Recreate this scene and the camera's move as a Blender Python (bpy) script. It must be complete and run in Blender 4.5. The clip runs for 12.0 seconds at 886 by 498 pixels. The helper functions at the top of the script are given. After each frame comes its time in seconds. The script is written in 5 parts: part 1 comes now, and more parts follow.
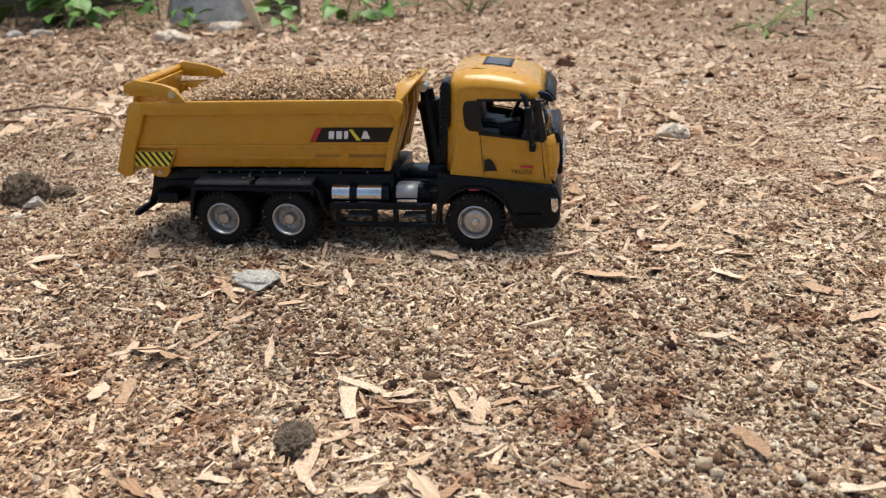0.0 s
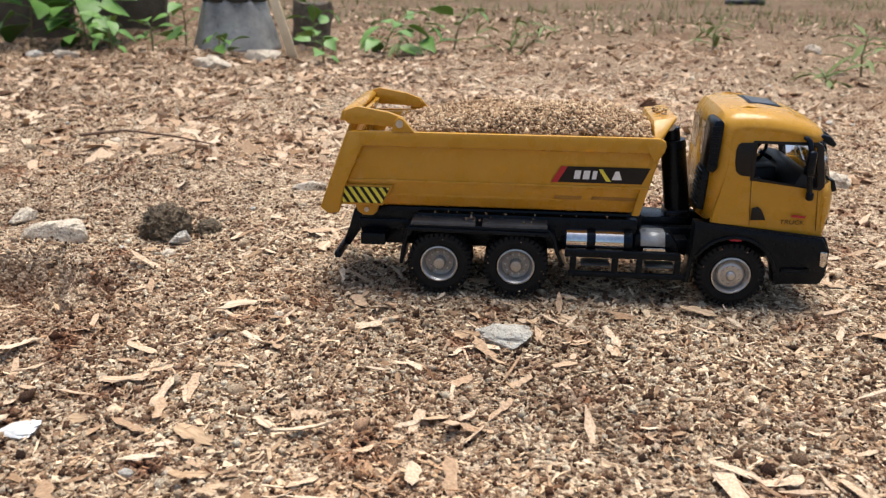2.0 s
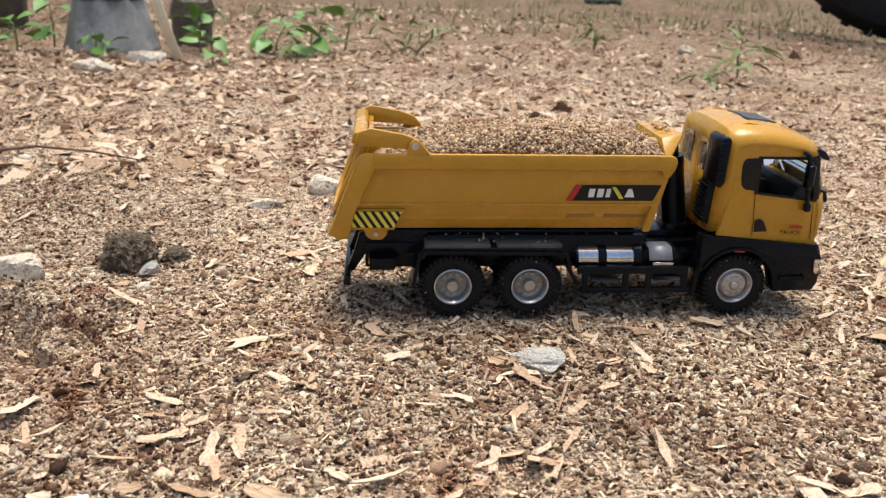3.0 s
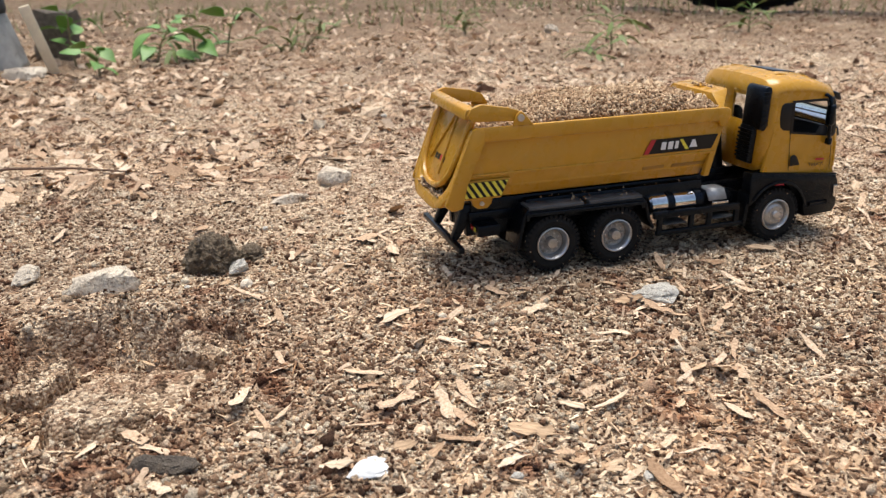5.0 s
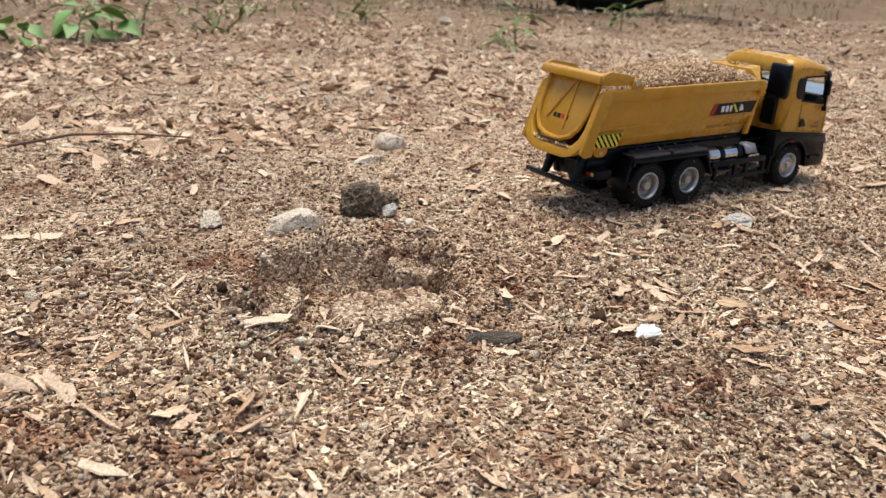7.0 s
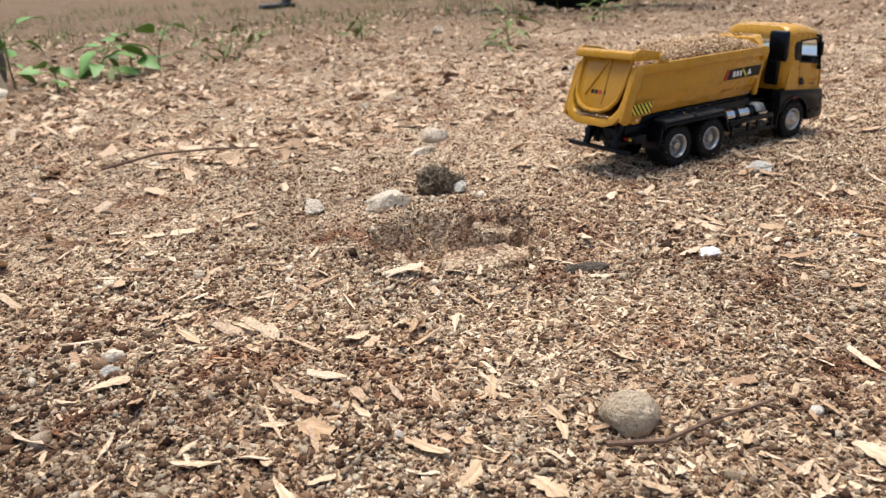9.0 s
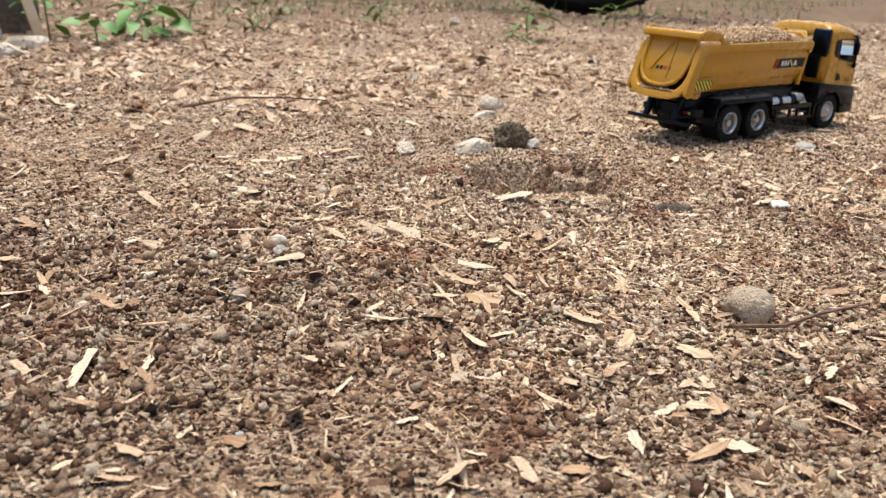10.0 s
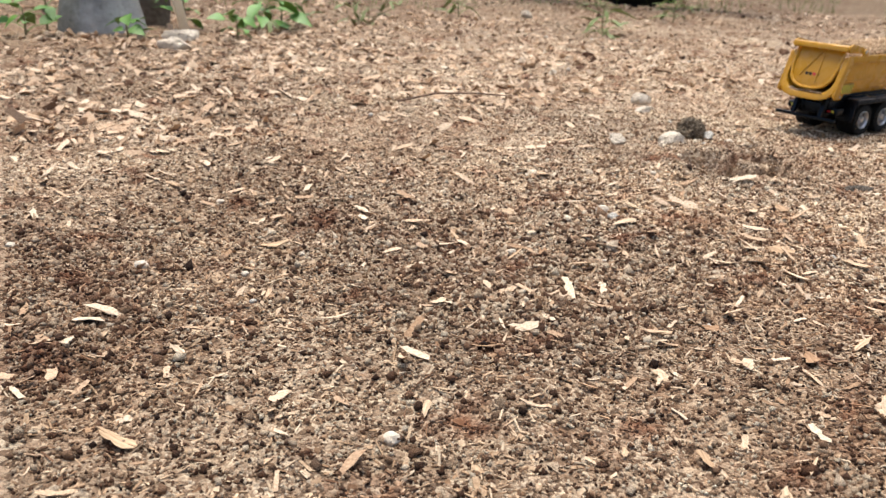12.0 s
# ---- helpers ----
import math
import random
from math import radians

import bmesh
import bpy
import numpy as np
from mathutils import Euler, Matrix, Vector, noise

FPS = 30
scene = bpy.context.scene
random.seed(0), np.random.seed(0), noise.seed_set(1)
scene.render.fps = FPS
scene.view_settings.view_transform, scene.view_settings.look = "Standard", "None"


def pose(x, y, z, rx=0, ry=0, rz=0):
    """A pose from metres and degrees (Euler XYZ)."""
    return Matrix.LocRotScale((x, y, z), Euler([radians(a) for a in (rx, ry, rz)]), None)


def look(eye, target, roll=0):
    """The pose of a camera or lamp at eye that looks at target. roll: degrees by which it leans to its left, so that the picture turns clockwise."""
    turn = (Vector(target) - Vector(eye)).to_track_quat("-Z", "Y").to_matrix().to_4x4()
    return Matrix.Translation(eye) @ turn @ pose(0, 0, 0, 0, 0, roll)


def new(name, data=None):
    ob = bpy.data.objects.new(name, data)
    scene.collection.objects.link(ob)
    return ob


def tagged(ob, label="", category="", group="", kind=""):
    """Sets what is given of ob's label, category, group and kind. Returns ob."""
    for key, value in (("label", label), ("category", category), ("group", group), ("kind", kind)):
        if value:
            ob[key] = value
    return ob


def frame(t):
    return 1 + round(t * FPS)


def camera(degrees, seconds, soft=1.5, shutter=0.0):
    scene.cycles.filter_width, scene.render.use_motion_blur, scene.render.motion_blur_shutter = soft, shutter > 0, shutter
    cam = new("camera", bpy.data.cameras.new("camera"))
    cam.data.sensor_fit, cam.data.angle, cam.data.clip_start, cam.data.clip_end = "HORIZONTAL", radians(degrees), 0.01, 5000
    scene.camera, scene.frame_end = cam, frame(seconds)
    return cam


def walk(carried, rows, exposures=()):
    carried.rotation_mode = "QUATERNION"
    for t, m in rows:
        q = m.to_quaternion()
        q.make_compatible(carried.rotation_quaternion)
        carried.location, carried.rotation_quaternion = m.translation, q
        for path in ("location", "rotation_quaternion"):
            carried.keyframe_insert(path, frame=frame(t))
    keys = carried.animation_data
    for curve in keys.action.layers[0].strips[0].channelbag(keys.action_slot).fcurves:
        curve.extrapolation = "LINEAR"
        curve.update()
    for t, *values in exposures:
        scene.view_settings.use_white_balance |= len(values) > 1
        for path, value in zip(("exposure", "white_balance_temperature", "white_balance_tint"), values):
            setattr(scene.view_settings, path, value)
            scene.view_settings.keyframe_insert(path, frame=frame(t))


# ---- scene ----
cam = camera(56.83, 12.0, 1.25)
# a small lens close to its subject: an opening of little more than a millimetre
cam.data.dof.use_dof = True
cam.data.dof.focus_distance = 0.27
cam.data.dof.aperture_fstop = 33.0
# seconds; eye x, y, z in metres; yaw, pitch, roll in degrees; the toy stands at the origin, nose towards +x
PATH = [
    (0.0, 0.1092, -0.3161, 0.1209, 9.31, -22.20, -2.43),
    (0.5, 0.0957, -0.3132, 0.1234, 8.94, -21.87, -3.13),
    (1.0, 0.0605, -0.3093, 0.1146, 11.13, -20.08, -4.44),
    (1.5, 0.0300, -0.3072, 0.1086, 11.03, -18.81, -1.42),
    (2.0, 0.0016, -0.2968, 0.1149, 5.76, -19.64, 0.34),
    (2.5, -0.0208, -0.2886, 0.1228, 0.50, -20.40, 0.68),
    (3.0, -0.0531, -0.2881, 0.1213, -4.76, -19.86, 1.52),
    (3.5, -0.0795, -0.2900, 0.1182, -8.84, -19.09, -0.68),
    (3.7, -0.0901, -0.2910, 0.1167, -10.60, -18.69, -1.54),
    (5.3, -0.1826, -0.2944, 0.1219, -20.00, -21.25, 0.87),
    (5.5, -0.2051, -0.2886, 0.1268, -22.29, -22.14, 2.28),
    (6.0, -0.2516, -0.2823, 0.1345, -25.57, -23.00, 0.79),
    (6.5, -0.2867, -0.2906, 0.1255, -28.87, -21.60, 2.19),
    (7.0, -0.3069, -0.3015, 0.1178, -30.88, -20.47, 2.04),
    (7.5, -0.3310, -0.3111, 0.1236, -31.33, -20.28, -2.64),
    (7.7, -0.3370, -0.3127, 0.1263, -31.62, -20.48, -3.61),
    (9.3, -0.3865, -0.3346, 0.1113, -32.00, -19.17, -3.17),
    (9.5, -0.3961, -0.3352, 0.1062, -32.63, -18.85, -3.29),
    (10.0, -0.4494, -0.3368, 0.0995, -34.39, -19.38, 1.78),
    (10.5, -0.4991, -0.3535, 0.1010, -34.28, -20.79, 6.22),
    (11.0, -0.5484, -0.3386, 0.1038, -35.45, -20.68, 5.08),
    (11.5, -0.5741, -0.3468, 0.1198, -34.45, -21.46, 4.19),
    (12.0, -0.6251, -0.3452, 0.1239, -34.92, -20.68, 2.44),
]
walk(cam, [(t, pose(x, y, z, 90 + pitch, 0, yaw) @ pose(0, 0, 0, 0, 0, roll)) for t, x, y, z, yaw, pitch, roll in PATH],
     exposures=[(0.0, 0.25, 6300, 7), (2.5, 0.39, 6300, 7), (3.5, 0.46, 6300, 7), (6.5, 0.25, 6300, 7), (7.5, 0.28, 6300, 7), (9.5, 0.41, 6300, 7), (10.5, 0.48, 6300, 7), (12.0, 0.51, 6300, 7)])

# ---------------------------------------------------------------- light
SUN_EL, SUN_AZ = radians(78), radians(12)      # azimuth counted from +y towards +x
world = bpy.data.worlds.new("overcast")
scene.world = world
world.use_nodes = True
wn = world.node_tree
sky = wn.nodes.new("ShaderNodeTexSky")
sky.sky_type = 'NISHITA'
sky.sun_disc = False
sky.sun_elevation, sky.sun_rotation = SUN_EL, SUN_AZ
sky.air_density, sky.dust_density, sky.ozone_density = 1.0, 4.0, 0.6
wn.links.new(sky.outputs[0], wn.nodes["Background"].inputs[0])
wn.nodes["Background"].inputs[1].default_value = 0.13
sun_data = bpy.data.lights.new("sun", 'SUN')
sun_data.energy, sun_data.angle, sun_data.color = 3.0, radians(38), (1.0, 0.94, 0.86)
sun = new("sun", sun_data)
sun.matrix_world = look((math.sin(SUN_AZ) * math.cos(SUN_EL), math.cos(SUN_AZ) * math.cos(SUN_EL), math.sin(SUN_EL)), (0, 0, 0))

# ---------------------------------------------------------------- materials


def nodes_of(m):
    m.use_nodes = True
    nt = m.node_tree
    return nt, nt.nodes["Principled BSDF"]


def ramp(nt, fac, stops, mode='LINEAR'):
    r = nt.nodes.new("ShaderNodeValToRGB")
    r.color_ramp.interpolation = mode
    els = r.color_ramp.elements
    while len(els) < len(stops):
        els.new(0.5)
    for e, (p, c) in zip(els, stops):
        e.position, e.color = p, (*c, 1)
    nt.links.new(fac, r.inputs[0])
    return r.outputs[0]


def noise_of(nt, scale, detail=4.0, rough=0.6, stretch=None):
    tc = nt.nodes.new("ShaderNodeTexCoord")
    n = nt.nodes.new("ShaderNodeTexNoise")
    n.inputs["Scale"].default_value, n.inputs["Detail"].default_value = scale, detail
    n.inputs["Roughness"].default_value = rough
    vec = tc.outputs["Object"]
    if stretch:
        mp = nt.nodes.new("ShaderNodeMapping")
        mp.inputs["Scale"].default_value = stretch
        nt.links.new(vec, mp.inputs["Vector"])
        vec = mp.outputs["Vector"]
    nt.links.new(vec, n.inputs["Vector"])
    return n.outputs["Fac"]


def blend(nt, fac, a, b, how='MIX'):
    m = nt.nodes.new("ShaderNodeMix")
    m.data_type, m.blend_type = 'RGBA', how
    for sock, v in ((m.inputs["Factor"], fac), (m.inputs["A"], a), (m.inputs["B"], b)):
        if isinstance(v, (int, float)):
            sock.default_value = v
        elif isinstance(v, tuple):
            sock.default_value = (*v, 1)
        else:
            nt.links.new(v, sock)
    return m.outputs["Result"]


def bump_by(nt, bsdf, height, strength, dist):
    b = nt.nodes.new("ShaderNodeBump")
    b.inputs["Strength"].default_value, b.inputs["Distance"].default_value = strength, dist
    nt.links.new(height, b.inputs["Height"])
    nt.links.new(b.outputs[0], bsdf.inputs["Normal"])


def surface(name, c1, c2, scale, rough=0.6, metal=0.0, bump=0.0, dist=0.0003, rough_var=0.1, coat=0.0, dirt=None, dirt_at=0.66, spec=0.5):
    """Two-tone noise colour at one scale, finer mottling and relief at another, an optional dust layer."""
    m = bpy.data.materials.new(name)
    nt, b = nodes_of(m)
    big, fine = noise_of(nt, scale), noise_of(nt, scale * 9, 6)
    col = ramp(nt, big, [(0.35, c1), (0.65, c2)])
    col = blend(nt, 0.25, col, ramp(nt, fine, [(0.3, tuple(v * 0.6 for v in c1)), (0.7, tuple(min(1, v * 1.25) for v in c2))]))
    if dirt:
        spots = ramp(nt, noise_of(nt, scale * 3, 8, 0.7), [(dirt_at, (0, 0, 0)), (dirt_at + 0.1, (1, 1, 1))])
        col = blend(nt, spots, col, dirt)
    nt.links.new(col, b.inputs["Base Color"])
    r = ramp(nt, fine, [(0.2, (rough - rough_var,) * 3), (0.8, (rough + rough_var,) * 3)])
    nt.links.new(r, b.inputs["Roughness"])
    b.inputs["Metallic"].default_value, b.inputs["Coat Weight"].default_value = metal, coat
    b.inputs["Coat Roughness"].default_value = 0.15
    b.inputs["Specular IOR Level"].default_value = spec
    if bump:
        bump_by(nt, b, fine, bump, dist)
    return m


def tone_and_shade(nt, col):
    """Ground tint: ragged pale area round the toy, browner outwards; far shade painted dark."""
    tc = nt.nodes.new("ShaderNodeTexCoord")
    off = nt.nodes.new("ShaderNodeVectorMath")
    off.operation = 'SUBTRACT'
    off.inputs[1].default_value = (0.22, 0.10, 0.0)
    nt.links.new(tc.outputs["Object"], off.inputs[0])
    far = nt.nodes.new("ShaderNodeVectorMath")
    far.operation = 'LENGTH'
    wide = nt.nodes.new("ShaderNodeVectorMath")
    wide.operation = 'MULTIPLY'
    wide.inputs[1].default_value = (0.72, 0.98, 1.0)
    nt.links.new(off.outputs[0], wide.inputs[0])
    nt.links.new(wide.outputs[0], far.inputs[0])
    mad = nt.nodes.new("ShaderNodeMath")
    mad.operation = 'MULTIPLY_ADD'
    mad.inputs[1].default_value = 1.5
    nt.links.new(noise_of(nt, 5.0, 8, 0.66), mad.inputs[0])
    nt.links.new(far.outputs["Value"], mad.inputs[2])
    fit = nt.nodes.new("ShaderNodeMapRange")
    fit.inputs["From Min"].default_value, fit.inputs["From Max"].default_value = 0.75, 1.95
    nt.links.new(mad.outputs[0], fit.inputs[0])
    # outer stops darken the far ground in place of cast shade
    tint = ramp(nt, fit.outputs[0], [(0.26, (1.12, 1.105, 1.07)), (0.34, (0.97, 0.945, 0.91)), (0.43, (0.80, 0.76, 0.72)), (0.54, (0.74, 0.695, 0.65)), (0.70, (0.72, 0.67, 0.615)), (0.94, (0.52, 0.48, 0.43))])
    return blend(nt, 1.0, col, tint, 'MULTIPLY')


def per_piece(name, stops, rough=0.9, grain=900.0, bump=0.5, dist=0.0004, by_object=False, mode='LINEAR', patches=None):
    """Each loose piece takes its own tone from the ramp; fine grain on top."""
    m = bpy.data.materials.new(name)
    nt, b = nodes_of(m)
    if by_object:
        pick = nt.nodes.new("ShaderNodeObjectInfo").outputs["Random"]
    else:
        pick = nt.nodes.new("ShaderNodeNewGeometry").outputs["Random Per Island"]
    col = ramp(nt, pick, stops, mode)
    fine = noise_of(nt, grain, 5, 0.65, stretch=(0.12, 1.0, 1.0) if by_object else None)
    col = blend(nt, 1.0, col, ramp(nt, fine, [(0.3, (0.60, 0.54, 0.48)), (0.68, (1.15, 1.13, 1.1))]), 'MULTIPLY')
    if patches:
        tint = ramp(nt, noise_of(nt, 9.0, 5, 0.65), [(0.38, patches[0]), (0.52, (1, 1, 1)), (0.66, patches[1])])
        col = blend(nt, 1.0, col, tint, 'MULTIPLY')
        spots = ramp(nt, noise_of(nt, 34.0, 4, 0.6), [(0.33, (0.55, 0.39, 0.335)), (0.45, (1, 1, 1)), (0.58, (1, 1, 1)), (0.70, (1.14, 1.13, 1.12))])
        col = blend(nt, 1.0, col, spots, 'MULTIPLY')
        col = tone_and_shade(nt, col)
    nt.links.new(col, b.inputs["Base Color"])
    b.inputs["Roughness"].default_value = rough
    b.inputs["Specular IOR Level"].default_value = 0.25
    bump_by(nt, b, fine, bump, dist)
    return m


def cells(nt, scale):
    """Grain-sized cells: a random tone for each and the distance from its middle."""
    v = nt.nodes.new("ShaderNodeTexVoronoi")
    v.inputs["Scale"].default_value = scale
    tc = nt.nodes.new("ShaderNodeTexCoord")
    nt.links.new(tc.outputs["Object"], v.inputs["Vector"])
    one = nt.nodes.new("ShaderNodeSeparateColor")
    nt.links.new(v.outputs["Color"], one.inputs[0])
    return one.outputs[0], v.outputs["Distance"]


def soil_material():
    m = bpy.data.materials.new("sawdust_soil")
    nt, b = nodes_of(m)
    patch, mid, fine = noise_of(nt, 7.0, 6, 0.65), noise_of(nt, 90.0, 6, 0.7), noise_of(nt, 900.0, 6, 0.7)
    tone_a, dist_a = cells(nt, 880.0)
    tone_b, dist_b = cells(nt, 400.0)
    stops = [(0.05, (0.07, 0.043, 0.029)), (0.25, (0.24, 0.163, 0.11)), (0.5, (0.43, 0.32, 0.23)), (0.75, (0.60, 0.485, 0.36)), (0.95, (0.77, 0.665, 0.52))]
    pick = ramp(nt, noise_of(nt, 160.0, 3), [(0.47, (0, 0, 0)), (0.53, (1, 1, 1))])
    col = blend(nt, pick, ramp(nt, tone_a, stops), ramp(nt, tone_b, stops))
    col = blend(nt, 0.22, col, ramp(nt, mid, [(0.30, (0.09, 0.055, 0.036)), (0.5, (0.30, 0.21, 0.14)), (0.72, (0.56, 0.45, 0.33))]))
    tint = ramp(nt, patch, [(0.38, (0.86, 0.77, 0.71)), (0.52, (1, 1, 1)), (0.66, (1.05, 1.04, 1.0))])
    col = blend(nt, 1.0, col, tint, 'MULTIPLY')
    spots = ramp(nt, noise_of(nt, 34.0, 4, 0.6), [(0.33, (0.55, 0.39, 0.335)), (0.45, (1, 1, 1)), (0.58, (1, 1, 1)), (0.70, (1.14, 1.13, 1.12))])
    col = tone_and_shade(nt, blend(nt, 1.0, col, spots, 'MULTIPLY'))
    col = blend(nt, 1.0, col, ramp(nt, fine, [(0.3, (0.6, 0.57, 0.54)), (0.62, (1.2, 1.18, 1.15))]), 'MULTIPLY')
    nt.links.new(col, b.inputs["Base Color"])
    b.inputs["Roughness"].default_value, b.inputs["Specular IOR Level"].default_value = 0.95, 0.2
    h = blend(nt, 0.45, ramp(nt, dist_a, [(0.0, (1, 1, 1)), (0.8, (0, 0, 0))]), ramp(nt, dist_b, [(0.0, (1, 1, 1)), (0.8, (0, 0, 0))]))
    h = blend(nt, 0.25, h, fine)
    bump_by(nt, b, h, 1.0, 0.0022)
    return m


def glass_material():
    m = bpy.data.materials.new("clear_plastic")
    nt, b = nodes_of(m)
    b.inputs["Base Color"].default_value = (0.92, 0.92, 0.9, 1)
    b.inputs["Roughness"].default_value, b.inputs["IOR"].default_value = 0.03, 1.42
    b.inputs["Transmission Weight"].default_value = 1.0
    return m


def film_material():
    """Grey translucent plastic film of the plant sleeve."""
    m = surface("grey_plastic_film", (0.15, 0.145, 0.135), (0.42, 0.41, 0.39), 16, 0.32, 0, 0.5, 0.003, dirt=(0.27, 0.23, 0.18), dirt_at=0.66)
    return m


def paint_material():
    """Smooth factory paint: an even tone, a faint film of dust and a few pale specks."""
    m = bpy.data.materials.new("ochre_yellow_paint")
    nt, b = nodes_of(m)
    col = ramp(nt, noise_of(nt, 45.0, 3), [(0.3, (0.500, 0.250, 0.019)), (0.7, (0.525, 0.267, 0.022))])
    dust = ramp(nt, noise_of(nt, 110.0, 8, 0.75), [(0.52, (0, 0, 0)), (0.80, (0.35, 0.35, 0.35))])
    col = blend(nt, dust, col, (0.50, 0.30, 0.09))
    specks = ramp(nt, noise_of(nt, 700.0, 2, 0.5), [(0.765, (0, 0, 0)), (0.785, (0.8, 0.8, 0.8))])
    col = blend(nt, specks, col, (0.62, 0.47, 0.27))
    nt.links.new(col, b.inputs["Base Color"])
    nt.links.new(ramp(nt, noise_of(nt, 160.0, 5), [(0.3, (0.22,) * 3), (0.75, (0.36,) * 3)]), b.inputs["Roughness"])
    b.inputs["Specular IOR Level"].default_value = 0.32
    b.inputs["Coat Weight"].default_value, b.inputs["Coat Roughness"].default_value = 0.3, 0.10
    bump_by(nt, b, noise_of(nt, 400.0, 3), 0.05, 0.0001)
    return m


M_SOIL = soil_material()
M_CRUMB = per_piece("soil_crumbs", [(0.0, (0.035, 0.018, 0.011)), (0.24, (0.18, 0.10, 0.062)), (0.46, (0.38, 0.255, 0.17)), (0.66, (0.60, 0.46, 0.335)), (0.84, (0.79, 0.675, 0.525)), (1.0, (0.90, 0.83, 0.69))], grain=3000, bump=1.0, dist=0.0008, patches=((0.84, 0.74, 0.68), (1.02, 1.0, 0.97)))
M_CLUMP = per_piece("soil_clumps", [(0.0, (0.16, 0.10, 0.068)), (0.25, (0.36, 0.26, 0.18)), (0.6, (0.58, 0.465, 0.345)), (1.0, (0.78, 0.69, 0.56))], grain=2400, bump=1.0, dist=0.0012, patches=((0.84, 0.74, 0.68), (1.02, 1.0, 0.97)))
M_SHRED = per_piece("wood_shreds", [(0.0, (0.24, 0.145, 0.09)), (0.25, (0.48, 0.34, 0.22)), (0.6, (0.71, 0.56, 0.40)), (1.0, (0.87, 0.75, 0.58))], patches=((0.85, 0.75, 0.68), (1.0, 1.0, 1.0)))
M_CHIP = per_piece("wood_chips", [(0.0, (0.33, 0.21, 0.125)), (0.25, (0.56, 0.395, 0.265)), (0.6, (0.67, 0.505, 0.36)), (1.0, (0.76, 0.62, 0.47))], grain=1200)
M_CHIP_OB = per_piece("wood_chip", [(0.0, (0.40, 0.25, 0.15)), (0.3, (0.57, 0.405, 0.26)), (0.65, (0.67, 0.515, 0.36)), (1.0, (0.72, 0.58, 0.43))], grain=5200, by_object=True, dist=0.0001)
M_SAND = per_piece("coarse_sand", [(0.0, (0.17, 0.095, 0.054)), (0.3, (0.40, 0.262, 0.155)), (0.7, (0.58, 0.42, 0.27)), (1.0, (0.74, 0.585, 0.405))], grain=2600)
M_STONE_TAN = surface("tan_stone", (0.42, 0.315, 0.21), (0.60, 0.48, 0.345), 90, 0.9, 0, 1.0, 0.002, dirt=(0.20, 0.145, 0.10), dirt_at=0.55)
M_STONE = surface("pale_stone", (0.58, 0.475, 0.36), (0.80, 0.70, 0.56), 70, 0.9, 0, 1.0, 0.002, dirt=(0.22, 0.16, 0.11), dirt_at=0.55)
M_STONE_GREY = surface("grey_stone", (0.45, 0.41, 0.35), (0.66, 0.62, 0.55), 120, 0.85, 0, 1.0, 0.0015, dirt=(0.24, 0.19, 0.14), dirt_at=0.56)
M_CLOD = surface("dark_earth_clod", (0.15, 0.105, 0.066), (0.42, 0.32, 0.21), 330, 0.95, 0, 1.0, 0.003)
M_BARK = surface("dark_bark", (0.085, 0.064, 0.048), (0.20, 0.16, 0.12), 160, 0.9, 0, 1.0, 0.0025)
M_YELLOW = paint_material()
M_BLACK = surface("black_plastic", (0.0022, 0.0022, 0.0026), (0.0045, 0.0045, 0.005), 150, 0.30, 0, 0.12, 0.0002, 0.08, dirt=(0.05, 0.043, 0.036), dirt_at=0.76, spec=0.28)
M_GUARD = surface("dusty_dark_grey_plastic", (0.050, 0.050, 0.051), (0.095, 0.093, 0.092), 120, 0.34, 0, 0.2, 0.0002, 0.1, dirt=(0.34, 0.30, 0.25), dirt_at=0.66)
M_RUBBER = surface("tyre_rubber", (0.005, 0.005, 0.005), (0.011, 0.0105, 0.010), 160, 0.75, 0, 0.4, 0.0003, 0.08, dirt=(0.12, 0.095, 0.07), dirt_at=0.68, spec=0.25)
for m in (M_BLACK, M_GUARD):      # blue specular tint paints a cool sheen over brown ground reflections
    m.node_tree.nodes["Principled BSDF"].inputs["Specular Tint"].default_value = (0.55, 0.72, 1.0, 1)
M_DISC = surface("dirty_steel", (0.26, 0.25, 0.235), (0.42, 0.405, 0.38), 220, 0.55, 0.5, 0.3, 0.0002, 0.1, dirt=(0.16, 0.12, 0.08), dirt_at=0.56)
M_SILVER = surface("dull_silver", (0.42, 0.415, 0.405), (0.58, 0.57, 0.56), 200, 0.34, 0.85, 0.2, 0.0002, 0.1, dirt=(0.24, 0.19, 0.14), dirt_at=0.64)
M_LID = surface("matt_silver_plastic", (0.34, 0.345, 0.35), (0.44, 0.445, 0.45), 120, 0.4, 0.3, 0.1, 0.0002)
M_CHROME = surface("chrome", (0.52, 0.518, 0.515), (0.72, 0.717, 0.71), 120, 0.09, 1.0, 0.10, 0.0002, 0.05)
M_GLASS = glass_material()
M_RED = surface("red_print", (0.42, 0.012, 0.02), (0.48, 0.016, 0.025), 90, 0.4)
M_GROOVE_BROWN = surface("groove_brown", (0.24, 0.108, 0.010), (0.36, 0.165, 0.014), 120, 0.5)
M_WHITE = surface("white_print", (0.74, 0.73, 0.70), (0.80, 0.79, 0.77), 90, 0.4)
M_LEMON = surface("lemon_yellow_print", (0.70, 0.60, 0.05), (0.78, 0.68, 0.08), 90, 0.4)
M_INK = surface("black_print", (0.005, 0.0045, 0.0045), (0.009, 0.008, 0.008), 90, 0.45, spec=0.3)
M_SEAT = surface("dark_grey_seat", (0.006, 0.006, 0.007), (0.014, 0.014, 0.015), 120, 0.5)
